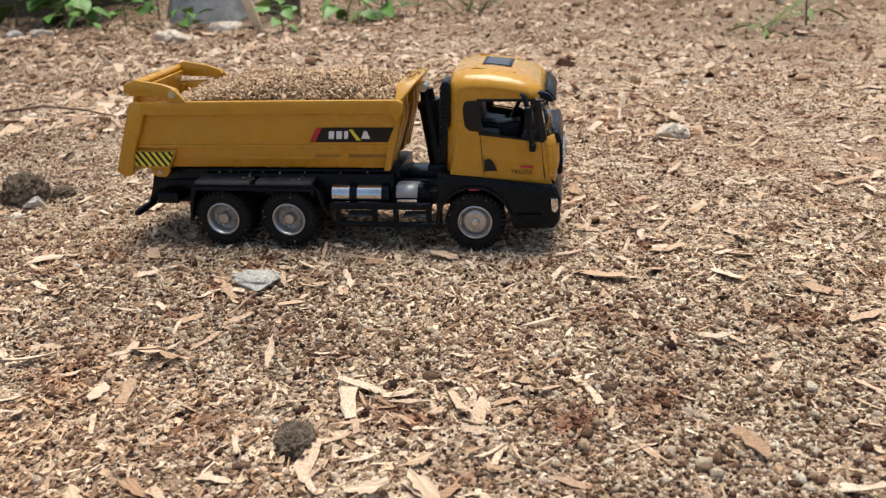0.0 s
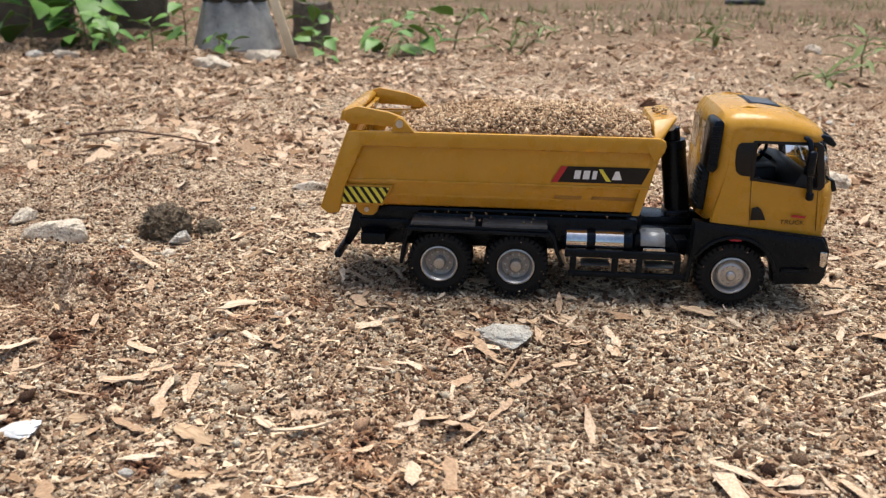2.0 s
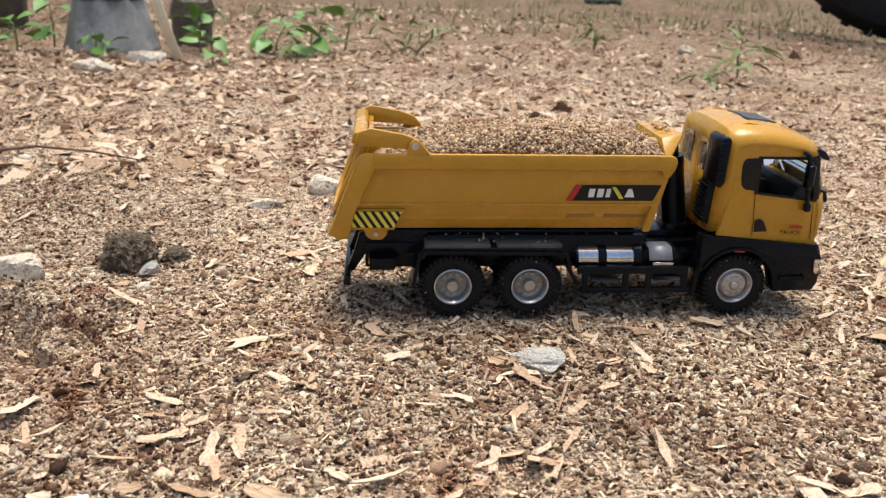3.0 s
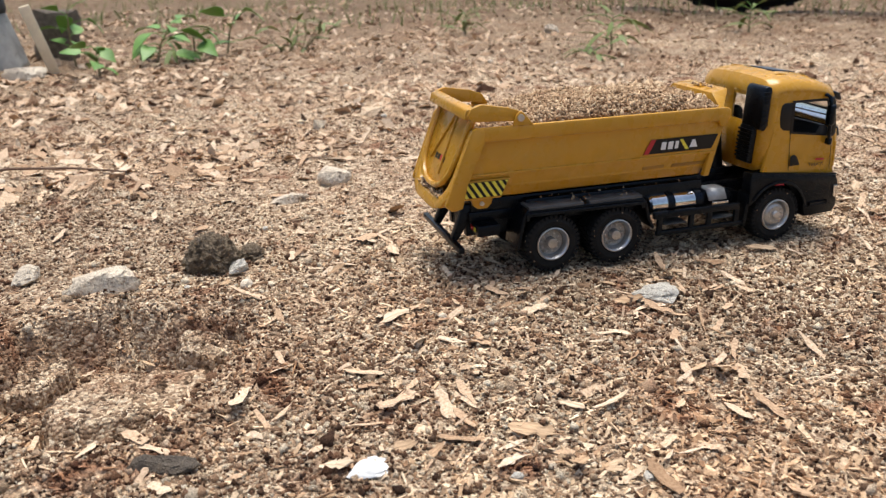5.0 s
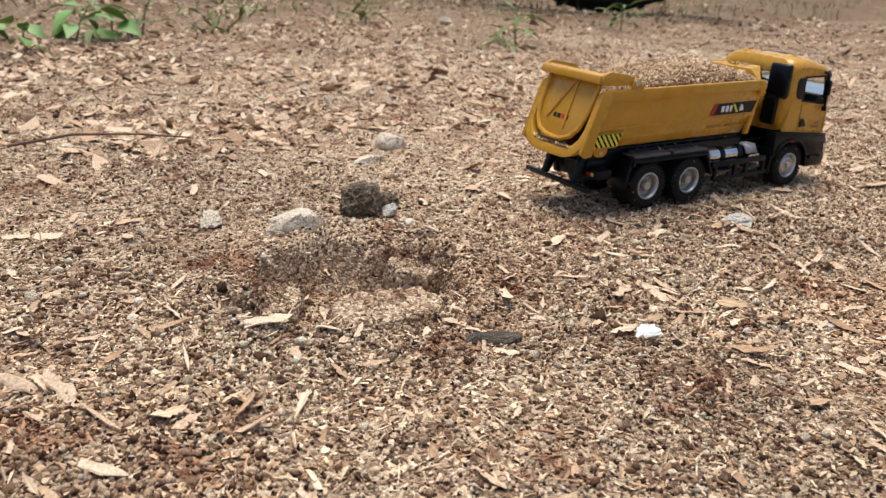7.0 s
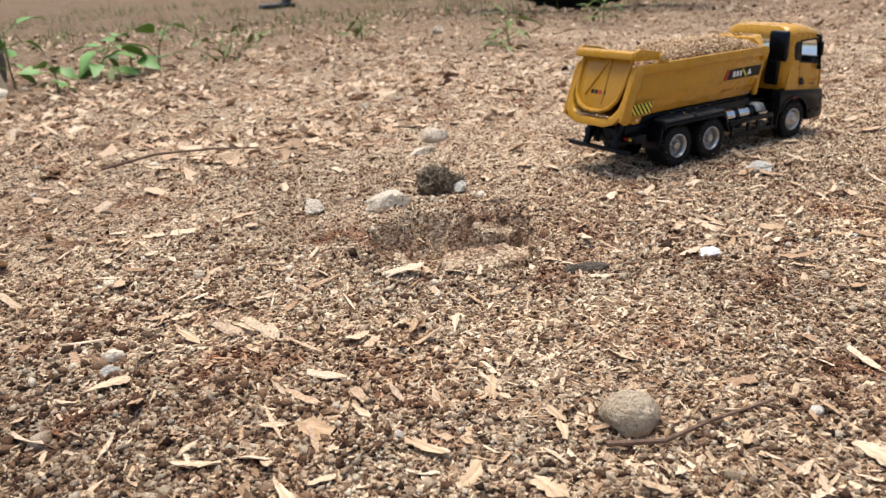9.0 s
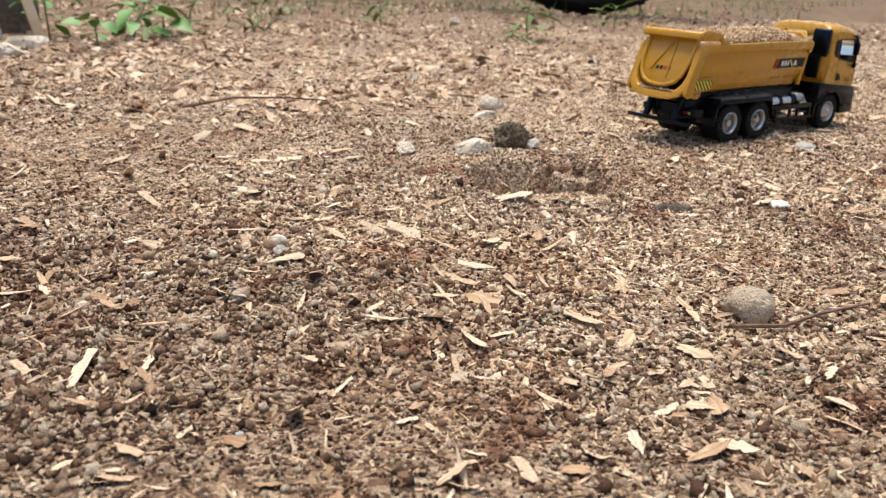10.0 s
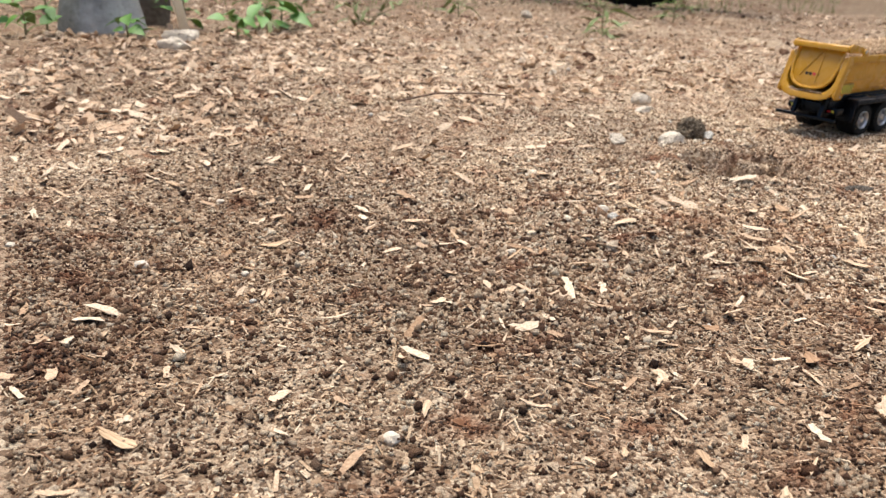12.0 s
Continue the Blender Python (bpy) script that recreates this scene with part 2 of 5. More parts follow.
M_LEAF = surface("green_leaf", (0.08, 0.20, 0.026), (0.17, 0.32, 0.06), 60, 0.5, 0, 0.4, 0.001)
M_GRASS = surface("grass_blade", (0.08, 0.14, 0.025), (0.22, 0.25, 0.07), 30, 0.6)
M_TWIG = surface("twig_bark", (0.10, 0.055, 0.035), (0.20, 0.12, 0.08), 200, 0.8, 0, 0.6, 0.0006)
M_STEM = surface("plant_stem", (0.14, 0.11, 0.05), (0.24, 0.20, 0.10), 80, 0.7)
M_WEATHERED = surface("weathered_wood", (0.13, 0.115, 0.085), (0.30, 0.265, 0.20), 14, 0.9, 0, 0.8, 0.003)
M_DARKWOOD = surface("dark_weathered_wood", (0.065, 0.052, 0.037), (0.17, 0.14, 0.10), 22, 0.9, 0, 0.8, 0.003)
M_PALEWOOD = surface("fresh_split_wood", (0.72, 0.59, 0.40), (0.84, 0.72, 0.53), 60, 0.7, 0, 0.3, 0.0005)
M_FILM = film_material()
M_IRON = surface("dark_metal", (0.03, 0.03, 0.034), (0.06, 0.06, 0.065), 40, 0.5, 0.6)

# ---------------------------------------------------------------- builders
MM = 0.001


def mesh_of(name, bm, material, smooth=False):
    """A mesh from a bmesh in millimetres."""
    bmesh.ops.recalc_face_normals(bm, faces=bm.faces)
    bmesh.ops.scale(bm, vec=(MM, MM, MM), verts=bm.verts)
    me = bpy.data.meshes.new(name)
    bm.to_mesh(me)
    bm.free()
    me.materials.append(material)
    if smooth:
        me.polygons.foreach_set("use_smooth", [True] * len(me.polygons))
        me.set_sharp_from_angle(angle=radians(40))
    return me


def part(name, bm, material, parent, label="", smooth=True):
    ob = new(name, mesh_of(name, bm, material, smooth))
    ob.parent = parent
    if label:
        ob["label"] = label
    return ob


def thing(name, label, category, at=(0, 0, 0), turn=0.0, group=""):
    ob = new(name)
    ob.empty_display_size = 0.01
    ob.matrix_basis = pose(*at, 0, 0, turn)
    return tagged(ob, label, category, group)


def soften(bm, width, seg=2):
    edges = [e for e in bm.edges if len(e.link_faces) == 2 and e.calc_face_angle(0) > 0.5]
    bmesh.ops.bevel(bm, geom=edges, offset=width, segments=seg, profile=0.5, affect='EDGES', clamp_overlap=True)
    return bm


def box(x0, x1, y0, y1, z0, z1, bevel=0.4, seg=2, into=None):
    bm = bmesh.new()
    bmesh.ops.create_cube(bm, size=1)
    for v in bm.verts:
        v.co = (x0 + (v.co.x + 0.5) * (x1 - x0), y0 + (v.co.y + 0.5) * (y1 - y0), z0 + (v.co.z + 0.5) * (z1 - z0))
    if bevel:
        soften(bm, bevel, seg)
    return merged(into, bm)


def merged(into, bm):
    if into is None:
        return bm
    me = bpy.data.meshes.new("scratch")
    bm.to_mesh(me)
    bm.free()
    into.from_mesh(me)
    bpy.data.meshes.remove(me)
    return into


def slab(outline, y0, y1, bevel=0.4, holes=(), into=None, axis='y', seg=2):
    """A plate: an outline in x, z (or y, z with axis x; x, y with axis z) between two depths, with holes through it."""
    bm = bmesh.new()

    def at(a, b, d):
        return (a, d, b) if axis == 'y' else (d, a, b) if axis == 'x' else (a, b, d)
    edges = []
    for loop in (outline, *holes):
        vs = [bm.verts.new(at(a, b, y0)) for a, b in loop]
        edges += [bm.edges.new((vs[i], vs[(i + 1) % len(vs)])) for i in range(len(vs))]
    if holes:
        bmesh.ops.triangle_fill(bm, use_beauty=True, use_dissolve=False, edges=edges)
    else:
        bm.faces.new([e.verts[0] for e in edges])
    got = bmesh.ops.extrude_face_region(bm, geom=bm.faces[:])
    shift = Vector(at(0, 0, y1 - y0))
    for v in got["geom"]:
        if isinstance(v, bmesh.types.BMVert):
            v.co += shift
    bmesh.ops.recalc_face_normals(bm, faces=bm.faces)
    if bevel:
        soften(bm, bevel, seg)
    return merged(into, bm)


def rod(a, b, r0, r1=None, n=14, into=None):
    """A round bar from a to b."""
    a, b = Vector(a), Vector(b)
    bm = bmesh.new()
    bmesh.ops.create_cone(bm, cap_ends=True, segments=n, radius1=r0, radius2=r0 if r1 is None else r1, depth=(b - a).length)
    m = Matrix.Translation((a + b) / 2) @ (b - a).to_track_quat('Z', 'Y').to_matrix().to_4x4()
    bmesh.ops.transform(bm, matrix=m, verts=bm.verts)
    return merged(into, bm)


def bent_rod(points, r, n=8, into=None):
    """A round bar along a line of points; r a number or one per point."""
    pts = [Vector(p) for p in points]
    rs = [float(r)] * len(pts) if isinstance(r, (int, float)) else [float(q) for q in r]
    bm = bmesh.new()
    rings = []
    for i, p in enumerate(pts):
        d = (pts[min(i + 1, len(pts) - 1)] - pts[max(i - 1, 0)]).normalized()
        side = d.orthogonal().normalized() if i == 0 else (rings[-1][1] - d * rings[-1][1].dot(d)).normalized()
        up = d.cross(side)
        rings.append(([bm.verts.new(p + rs[i] * (math.cos(k * math.tau / n) * side + math.sin(k * math.tau / n) * up)) for k in range(n)], side))
    for (a, _), (b, _) in zip(rings, rings[1:]):
        for k in range(n):
            bm.faces.new((a[k], a[(k + 1) % n], b[(k + 1) % n], b[k]))
    bm.faces.new(rings[0][0][::-1])
    bm.faces.new(rings[-1][0])
    return merged(into, bm)


def lathe(profile, n=40, into=None):
    """A turned part round the y axis: (radius, y) points."""
    bm = bmesh.new()
    rings = []
    for r, y in profile:
        if r < 1e-6:
            rings.append([bm.verts.new((0, y, 0))])
        else:
            rings.append([bm.verts.new((r * math.cos(k * math.tau / n), y, r * math.sin(k * math.tau / n))) for k in range(n)])
    for a, b in zip(rings, rings[1:]):
        for k in range(n):
            q = [a[k % len(a)], a[(k + 1) % len(a)], b[(k + 1) % len(b)], b[k % len(b)]]
            q = list(dict.fromkeys(q))
            if len(q) > 2:
                bm.faces.new(q)
    return merged(into, bm)


def lerp2(a, b, f):
    return (a[0] + (b[0] - a[0]) * f, a[1] + (b[1] - a[1]) * f)


# value noise on a fixed table, for the lie of the ground
TABLE = np.random.RandomState(7).rand(256, 256)


def vnoise(x, y):
    xi, yi = np.floor(x).astype(int), np.floor(y).astype(int)
    fx, fy = x - xi, y - yi
    fx, fy = fx * fx * (3 - 2 * fx), fy * fy * (3 - 2 * fy)
    t = lambda i, j: TABLE[i & 255, j & 255]
    return (t(xi, yi) * (1 - fx) + t(xi + 1, yi) * fx) * (1 - fy) + (t(xi, yi + 1) * (1 - fx) + t(xi + 1, yi + 1) * fx) * fy - 0.5


HOLE = (-0.190, -0.048)


def ground_height(x, y):
    """Metres; level under the toy, uneven elsewhere, with a shallow dug hollow and a low bank at the back."""
    far = np.clip((np.hypot(x - 0.02, y) - 0.12) / 0.25, 0, 1)
    h = far * (0.012 * vnoise(x / 0.22 + 9, y / 0.22) + 0.005 * vnoise(x / 0.07, y / 0.07 + 5))
    h = h + (0.25 + 0.75 * far) * (0.0040 * vnoise(x / 0.018 + 40, y / 0.018) + 0.0028 * vnoise(x / 0.0075, y / 0.0075 + 80))
    u, v = x - HOLE[0], y - HOLE[1]
    rough = 0.45 * vnoise(x / 0.017 + 3, y / 0.017) + 0.2 * vnoise(x / 0.006 + 13, y / 0.006)
    q = np.hypot((0.87 * u + 0.5 * v) / 0.042, (-0.5 * u + 0.87 * v) / 0.036) + rough
    inside = np.clip((1.12 - q) / 0.22, 0, 1)
    h = h - 0.019 * inside + 0.0025 * np.exp(-((q - 1.35) / 0.14) ** 2)
    bank = np.exp(-((x + 0.54) / 0.14) ** 2 - ((y - 1.02) / 0.09) ** 2)
    return h + 0.05 * bank - 0.001


def gh(x, y):
    return float(ground_height(np.array([x]), np.array([y]))[0])


def build_ground():
    def line(lo, hi, step, reach):
        mid = np.arange(lo, hi + step / 2, step)
        grow = np.geomspace(step, reach, 46)
        return np.r_[(lo - np.cumsum(grow))[::-1], mid, hi + np.cumsum(grow)]
    xs, ys = line(-0.80, 0.75, 0.0050, 12.0), line(-0.32, 0.62, 0.0045, 12.0)
    xs = np.sort(np.r_[xs, np.arange(HOLE[0] - 0.06, HOLE[0] + 0.06, 0.0021)])
    ys = np.sort(np.r_[ys, np.arange(HOLE[1] - 0.05, HOLE[1] + 0.05, 0.0021)])
    gx, gy = np.meshgrid(xs, ys, indexing='ij')
    gz = ground_height(gx.ravel(), gy.ravel())
    n, m = gx.shape
    co = np.c_[gx.ravel(), gy.ravel(), gz]
    i = (np.arange(n - 1)[:, None] * m + np.arange(m - 1)).ravel()
    quads = np.c_[i, i + m, i + m + 1, i + 1]
    me = raw_mesh("ground", co, quads, M_SOIL)
    me.polygons.foreach_set("use_smooth", [True] * len(me.polygons))
    tagged(new("ground", me), "brown sawdust-strewn earth, crumbly and dry", "ground", kind="structure")


def raw_mesh(name, co, faces, material):
    """A mesh straight from arrays: vertices and faces of one size."""
    me = bpy.data.meshes.new(name)
    k = faces.shape[1]
    me.vertices.add(len(co))
    me.vertices.foreach_set("co", co.astype(np.float32).ravel())
    me.loops.add(faces.size)
    me.loops.foreach_set("vertex_index", faces.astype(np.int32).ravel())
    me.polygons.add(len(faces))
    me.polygons.foreach_set("loop_start", np.arange(0, faces.size, k, dtype=np.int32))
    me.update(calc_edges=True)
    me.polygons.foreach_set("use_smooth", [False] * len(me.polygons))
    me.materials.append(material)
    return me


def in_view_band(x, y):
    """Litter bounds, fitted to the camera's view: a band before the toy, widening backwards."""
    right = np.maximum.reduce([0.13 + 0.37 * (y + 0.316), -0.19 + 1.25 * (y + 0.289), -0.38 + 1.88 * (y + 0.325), -0.60 + 2.08 * (y + 0.34)])
    left = np.minimum(-0.64 + 0.13 * (y + 0.34), 0.01 - 0.84 * (y + 0.307))
    return (x > left) & (x < right) & (y > np.clip(-0.19 + 0.42 * (x + 0.06), -0.295, -0.19))


def strewn(rs, count, near, far, power, patch=None):
    """Places on the ground, thick along the near strip and thinner away from it."""
    out = []
    total = 0
    while total < count:
        x, y = rs.uniform(-0.95, 1.3, 60000), rs.uniform(-0.30, 1.7, 60000)
        dx = np.maximum(np.maximum(-0.63 - x, x - 0.12), 0)
        d = np.hypot(dx, y + 0.335)
        keep = (d < far) & (rs.rand(len(x)) < np.minimum(1, (near / d) ** power)) & in_view_band(x, y)
        if patch is not None:
            keep &= rs.rand(len(x)) < np.clip(0.55 + 2.2 * vnoise(x / 0.075 + patch, y / 0.075 - patch), 0.12, 1)
        out.append(np.c_[x, y][keep])
        total += keep.sum()
    return np.concatenate(out)[:count]


def turned(rs, n, tilt):
    """n random turns: any heading, tilted by up to about that many radians."""
    a, b, c = rs.uniform(0, math.tau, n), rs.normal(0, tilt, n), rs.normal(0, tilt, n)
    ca, sa, cb, sb, cc, sc = np.cos(a), np.sin(a), np.cos(b), np.sin(b), np.cos(c), np.sin(c)
    z = np.zeros(n)
    o = np.ones(n)
    rz = np.stack([ca, -sa, z, sa, ca, z, z, z, o], -1).reshape(-1, 3, 3)
    ry = np.stack([cb, z, sb, z, o, z, -sb, z, cb], -1).reshape(-1, 3, 3)
    rx = np.stack([o, z, z, z, cc, -sc, z, sc, cc], -1).reshape(-1, 3, 3)
    return rz @ ry @ rx


def scatter(name, base, faces, places, sizes, rs, material, jitter, tilt, sink, label, category, smooth=False):
    """One object of many loose pieces of one rough form, each bent out of shape in its own way."""
    n, k = len(places), len(base)
    v = base[None] * (1 + rs.uniform(-jitter, jitter, (n, k, 3)))
    v = v * sizes[:, None, :]
    v = np.einsum('nij,nkj->nki', turned(rs, n, tilt), v)
    z = ground_height(places[:, 0], places[:, 1]) if places.shape[1] == 2 else places[:, 2]
    v += np.c_[places[:, :2], z + sink * sizes[:, 2]][:, None, :]
    f = (faces[None] + (np.arange(n) * k)[:, None, None]).reshape(-1, faces.shape[1])
    me = raw_mesh(name, v.reshape(-1, 3), f, material)
    if smooth:
        me.polygons.foreach_set("use_smooth", [True] * len(me.polygons))
    ob = new(name, me)
    return tagged(ob, label, category, kind="stuff")


OCTA = np.array([(1, 0, 0), (-1, 0, 0), (0, 1, 0), (0, -1, 0), (0, 0, 1), (0, 0, -1)], float)
OCTA_F = np.array([(0, 2, 4), (2, 1, 4), (1, 3, 4), (3, 0, 4), (2, 0, 5), (1, 2, 5), (3, 1, 5), (0, 3, 5)])


def ico():
    bm = bmesh.new()
    bmesh.ops.create_icosphere(bm, subdivisions=1, radius=1)
    co = np.array([v.co[:] for v in bm.verts])
    f = np.array([[v.index for v in face.verts] for face in bm.faces])
    bm.free()
    return co, f


ICO, ICO_F = ico()


def chip_form(widths, curl, thick):
    """A wood chip: stations along its length, split ends, slightly curled."""
    k = len(widths)
    s = np.linspace(-1, 1, k)
    co, f = [], []
    for i, (a, w) in enumerate(zip(s, widths)):
        z = curl * a * a
        co += [(a, -w, z), (a, w * 0.85, z), (a, w * 0.85, z - thick), (a, -w, z - thick)]
        if i:
            p, q = 4 * (i - 1), 4 * i
            f += [(p + j, p + (j + 1) % 4, q + (j + 1) % 4, q + j) for j in range(4)]
    f += [(3, 2, 1, 0), (4 * k - 4, 4 * k - 3, 4 * k - 2, 4 * k - 1)]
    return np.array(co, float), np.array(f)

# ---------------------------------------------------------------- ground
build_ground()

# ---------------------------------------------------------------- the toy dump truck, sizes in millimetres


def bar_text(parent, name, words, size, at, rot, material, squash=1.0):
    """Flat letters of the built-in font as a thin mesh."""
    cu = bpy.data.curves.new(name, 'FONT')
    cu.body, cu.size, cu.extrude = words, size * MM, 0.00004
    cu.align_x, cu.align_y = 'CENTER', 'CENTER'
    ob = new("letters", cu)
    me = bpy.data.meshes.new_from_object(ob)
    bpy.data.objects.remove(ob)
    m = pose(at[0] * MM, at[1] * MM, at[2] * MM, *rot) @ Matrix.Diagonal((1, squash, 1, 1))
    me.transform(m)
    me.materials.append(material)
    out = new(name, me)
    out.parent = parent
    return out


def tyre_mesh(width):
    """Black rubber tyre with blocky lugs; axle along y, outer face at y = 0."""
    R, w = 11.2, width
    bm = lathe([(6.4, 0.8), (7.2, 0.1), (9.0, -0.1), (10.2, 0.4), (R, 1.6), (R, w - 1.6), (10.2, w - 0.4), (9.0, w), (7.0, w), (6.4, w - 0.8)], 48)
    rows = 2 if width < 10 else 4
    for row in range(rows):
        y0 = 0.5 + row * (w - 1.0) / rows
        y1 = y0 + (w - 1.0) / rows - 0.35
        for k in range(36):
            a = (k + 0.5 * (row % 2)) * math.tau / 36
            lug = box(R - 0.5, R + 0.28, y0, y1, -0.66, 0.66, 0)
            bmesh.ops.rotate(lug, cent=(0, 0, 0), matrix=Matrix.Rotation(a, 3, 'Y'), verts=lug.verts)
            merged(bm, lug)
        if row in (0, rows - 1):
            ye = 0.25 if row == 0 else w - 0.25
            for k in range(36):
                a = (k + 0.5 * (row % 2)) * math.tau / 36
                lug = box(R - 1.4, R + 0.05, ye - 0.12, ye + 0.12, -0.50, 0.50, 0)
                bmesh.ops.rotate(lug, cent=(0, 0, 0), matrix=Matrix.Rotation(a, 3, 'Y'), verts=lug.verts)
                merged(bm, lug)
    return mesh_of("tyre", bm, M_RUBBER)


def rim_mesh(front):
    """The bright outer flange of a wheel."""
    prof = [(6.6, 1.2), (6.65, -0.1), (6.2, -0.25), (5.7, 0.3), (5.3, 1.5), (5.2, 2.2), (5.6, 2.4), (6.4, 1.8), (6.6, 1.2)]
    return mesh_of("wheel", lathe(prof, 44), M_SILVER, True)


def disc_mesh(front):
    if front:      # domed steel disc
        prof = [(5.4, 2.0), (4.9, 1.6), (4.5, 0.7), (4.0, 0.3), (3.6, 0.2), (2.0, 0.3), (0, 0.3)]
    else:          # deep dished disc
        prof = [(5.3, 1.8), (5.0, 3.0), (4.4, 3.3), (2.2, 3.2), (0, 3.2)]
    bm = lathe(prof, 44)
    lathe([(6.4, 2.2), (6.4, 6.5), (0, 6.5)], 28, bm)
    return mesh_of("wheel_disc", bm, M_SILVER if front else M_DISC, True)


def nuts_mesh(front):
    bm = bmesh.new()
    r, y = (3.2, 0.0) if front else (3.7, 3.0)
    for k in range(10):
        a = k * math.tau / 10
        rod((r * math.cos(a), y - 0.35, r * math.sin(a)), (r * math.cos(a), y + 0.4, r * math.sin(a)), 0.42, n=6, into=bm)
    return mesh_of("wheel_nuts", bm, M_SILVER)


def cap_mesh(front):
    prof = [(1.7, 0.6), (1.7, -0.3), (1.3, -0.8), (0.9, -0.9), (0, -0.8)] if front else [(2.2, 3.6), (2.2, 1.0), (1.9, 0.4), (1.2, 0.2), (0, 0.3)]
    return mesh_of("hub_cap", lathe(prof, 24), M_SILVER, True)


def wheels(truck):
    dual, single = tyre_mesh(14.0), tyre_mesh(8.0)
    kit = {f: (rim_mesh(f), disc_mesh(f), nuts_mesh(f), cap_mesh(f)) for f in (True, False)}
    for x, front, z in ((-27.3, False, 11.5), (0.0, False, 11.5), (74.2, True, 11.5)):
        for side in (-1, 1):
            rim, disc, nuts, cap = kit[front]
            w = new("wheel", rim)
            w.parent = truck
            w.matrix_basis = pose(x * MM, side * 24.3 * MM, z * MM, 0, 13 * x, 0 if side < 0 else 180)
            w["label"] = "dull silver wheel with a black treaded tyre"
            for nm, me in (("tyre", single if front else dual), ("wheel_disc", disc), ("wheel_nuts", nuts), ("hub_cap", cap)):
                o = new(nm, me)
                o.parent = w
        part("axle", rod((x, -22, z), (x, 22, z), 2.2), M_BLACK, truck)


def dump_rear(z):
    return -58.6 - (58 - z) * 0.40


def dump_front(z):
    return 46.0 if z >= 50 else 46.0 - (50 - z) * 0.32


def dump_body(truck):
    half = [(21.3, 58.0), (21.3, 41.5), (19.2, 35.5), (17.3, 31.0), (12.0, 29.2), (0.0, 29.0)]
    ring = half + [(-y, z) for y, z in half[-2::-1]]
    inner = [(y * 0.93, max(z + 1.2, 30.6) if z < 57 else 58.0) for y, z in ring]
    bm = bmesh.new()
    o0 = [bm.verts.new((dump_rear(z) + 3, y, z)) for y, z in ring]
    o1 = [bm.verts.new((dump_front(z), y, z)) for y, z in ring]
    i0 = [bm.verts.new((dump_rear(z) + 3, y, z)) for y, z in inner]
    i1 = [bm.verts.new((dump_front(z) - 1.5, y, z)) for y, z in inner]
    for k in range(len(ring) - 1):
        bm.faces.new((o0[k], o0[k + 1], o1[k + 1], o1[k]))
        bm.faces.new((i0[k + 1], i0[k], i1[k], i1[k + 1]))
        bm.faces.new((o0[k + 1], o0[k], i0[k], i0[k + 1]))
    bm.faces.new(o1)
    bm.faces.new(i1[::-1])
    n = len(ring) - 1
    for a, b in ((0, 0), (n, n)):
        bm.faces.new((o0[a], o1[a], i1[a], i0[a]))
    bm.faces.new((o1[0], o1[n], i1[n], i1[0]))
    bmesh.ops.recalc_face_normals(bm, faces=bm.faces)
    soften(bm, 0.6, 2)
    body = part("dump_body", bm, M_YELLOW, truck, "ochre yellow die-cast tipper tub")

    for s in (-1, 1):
        # top band along the rim, with a drop end at the front
        part("rim_rail", box(-56.6, 46.3, s * 22.2 - 0.9, s * 22.2 + 0.9, 53.2, 58.6, 0.7), M_YELLOW, body)
        part("rail_end", slab([(41.0, 58.5), (46.6, 58.5), (48.2, 57.6), (48.6, 55.8), (48.0, 53.6), (46.4, 51.0), (44.6, 50.4), (43.0, 53.3)], s * 22.1 - 1.1, s * 22.1 + 1.1, 0.7), M_YELLOW, body)
        # rounded front corner post of the tub
        part("front_post", slab([(43.6, 53.6), (46.8, 53.6), (46.8, 51.0), (41.8, 30.8), (39.2, 30.8), (43.2, 49.5)], s * 20.2 - 1.2, s * 20.2 + 1.2, 0.5), M_YELLOW, body)
        # slanting rear post
        part("rear_post", slab([(-60.6, 55.8), (-59.6, 57.8), (-57.8, 58.6), (-54.5, 58.6), (-54.2, 53.5), (-61.3, 37.5), (-63.2, 29.0), (-67.0, 28.2), (-70.2, 30.6)],
                               s * 22.0 - 1.2, s * 22.0 + 1.2, 0.8), M_YELLOW, body)
        # fold of the side wall
        part("side_crease", slab([(-62.0, 41.3), (44.0, 41.3), (43.6, 40.3), (-62.2, 40.3)], s * 21.3 - 0.35, s * 21.3 + 0.35, 0.25), M_YELLOW, body)
        # block that carries the warning stripes, with the hinge ear below it
        part("stripe_block", slab([(-64.6, 39.0), (-44.0, 39.0), (-47.8, 31.6), (-64.2, 31.6)], s * 19.9 - 1.7, s * 19.9 + 1.7, 0.4), M_YELLOW, body)
        ear = slab([(-58.8, 32.0), (-49.4, 32.0), (-50.2, 28.6), (-52.0, 26.8), (-55.6, 26.8), (-57.6, 28.2)], s * 17.2 - 0.9, s * 17.2 + 0.9, 0.4)
        ear = part("hinge_ear", ear, M_YELLOW, body)
        part("hinge_pin", rod((-54.2, s * 16.0, 29.0), (-54.2, s * 18.6, 29.0), 0.9), M_SILVER, body)
    # lower rib between the wheels and the front, on both sides
        for x0, x1 in ((12.5, 22.0), (25.5, 40.6)):
            part("grime_streak", slab([(x0, 37.0), (x1, 37.0), (x1 - 0.4, 35.7), (x0 - 0.3, 35.7)], s * 19.5 - 0.35, s * 19.5 + 0.35, 0.2), M_GROOVE_BROWN, body, "dark brown streak in the groove")
        part("lower_rail", slab([(-46.5, 36.2), (41.0, 36.2), (40.2, 34.8), (-47.2, 34.8)], s * 19.0 - 0.3, s * 19.0 + 0.3, 0.2), M_YELLOW, body)

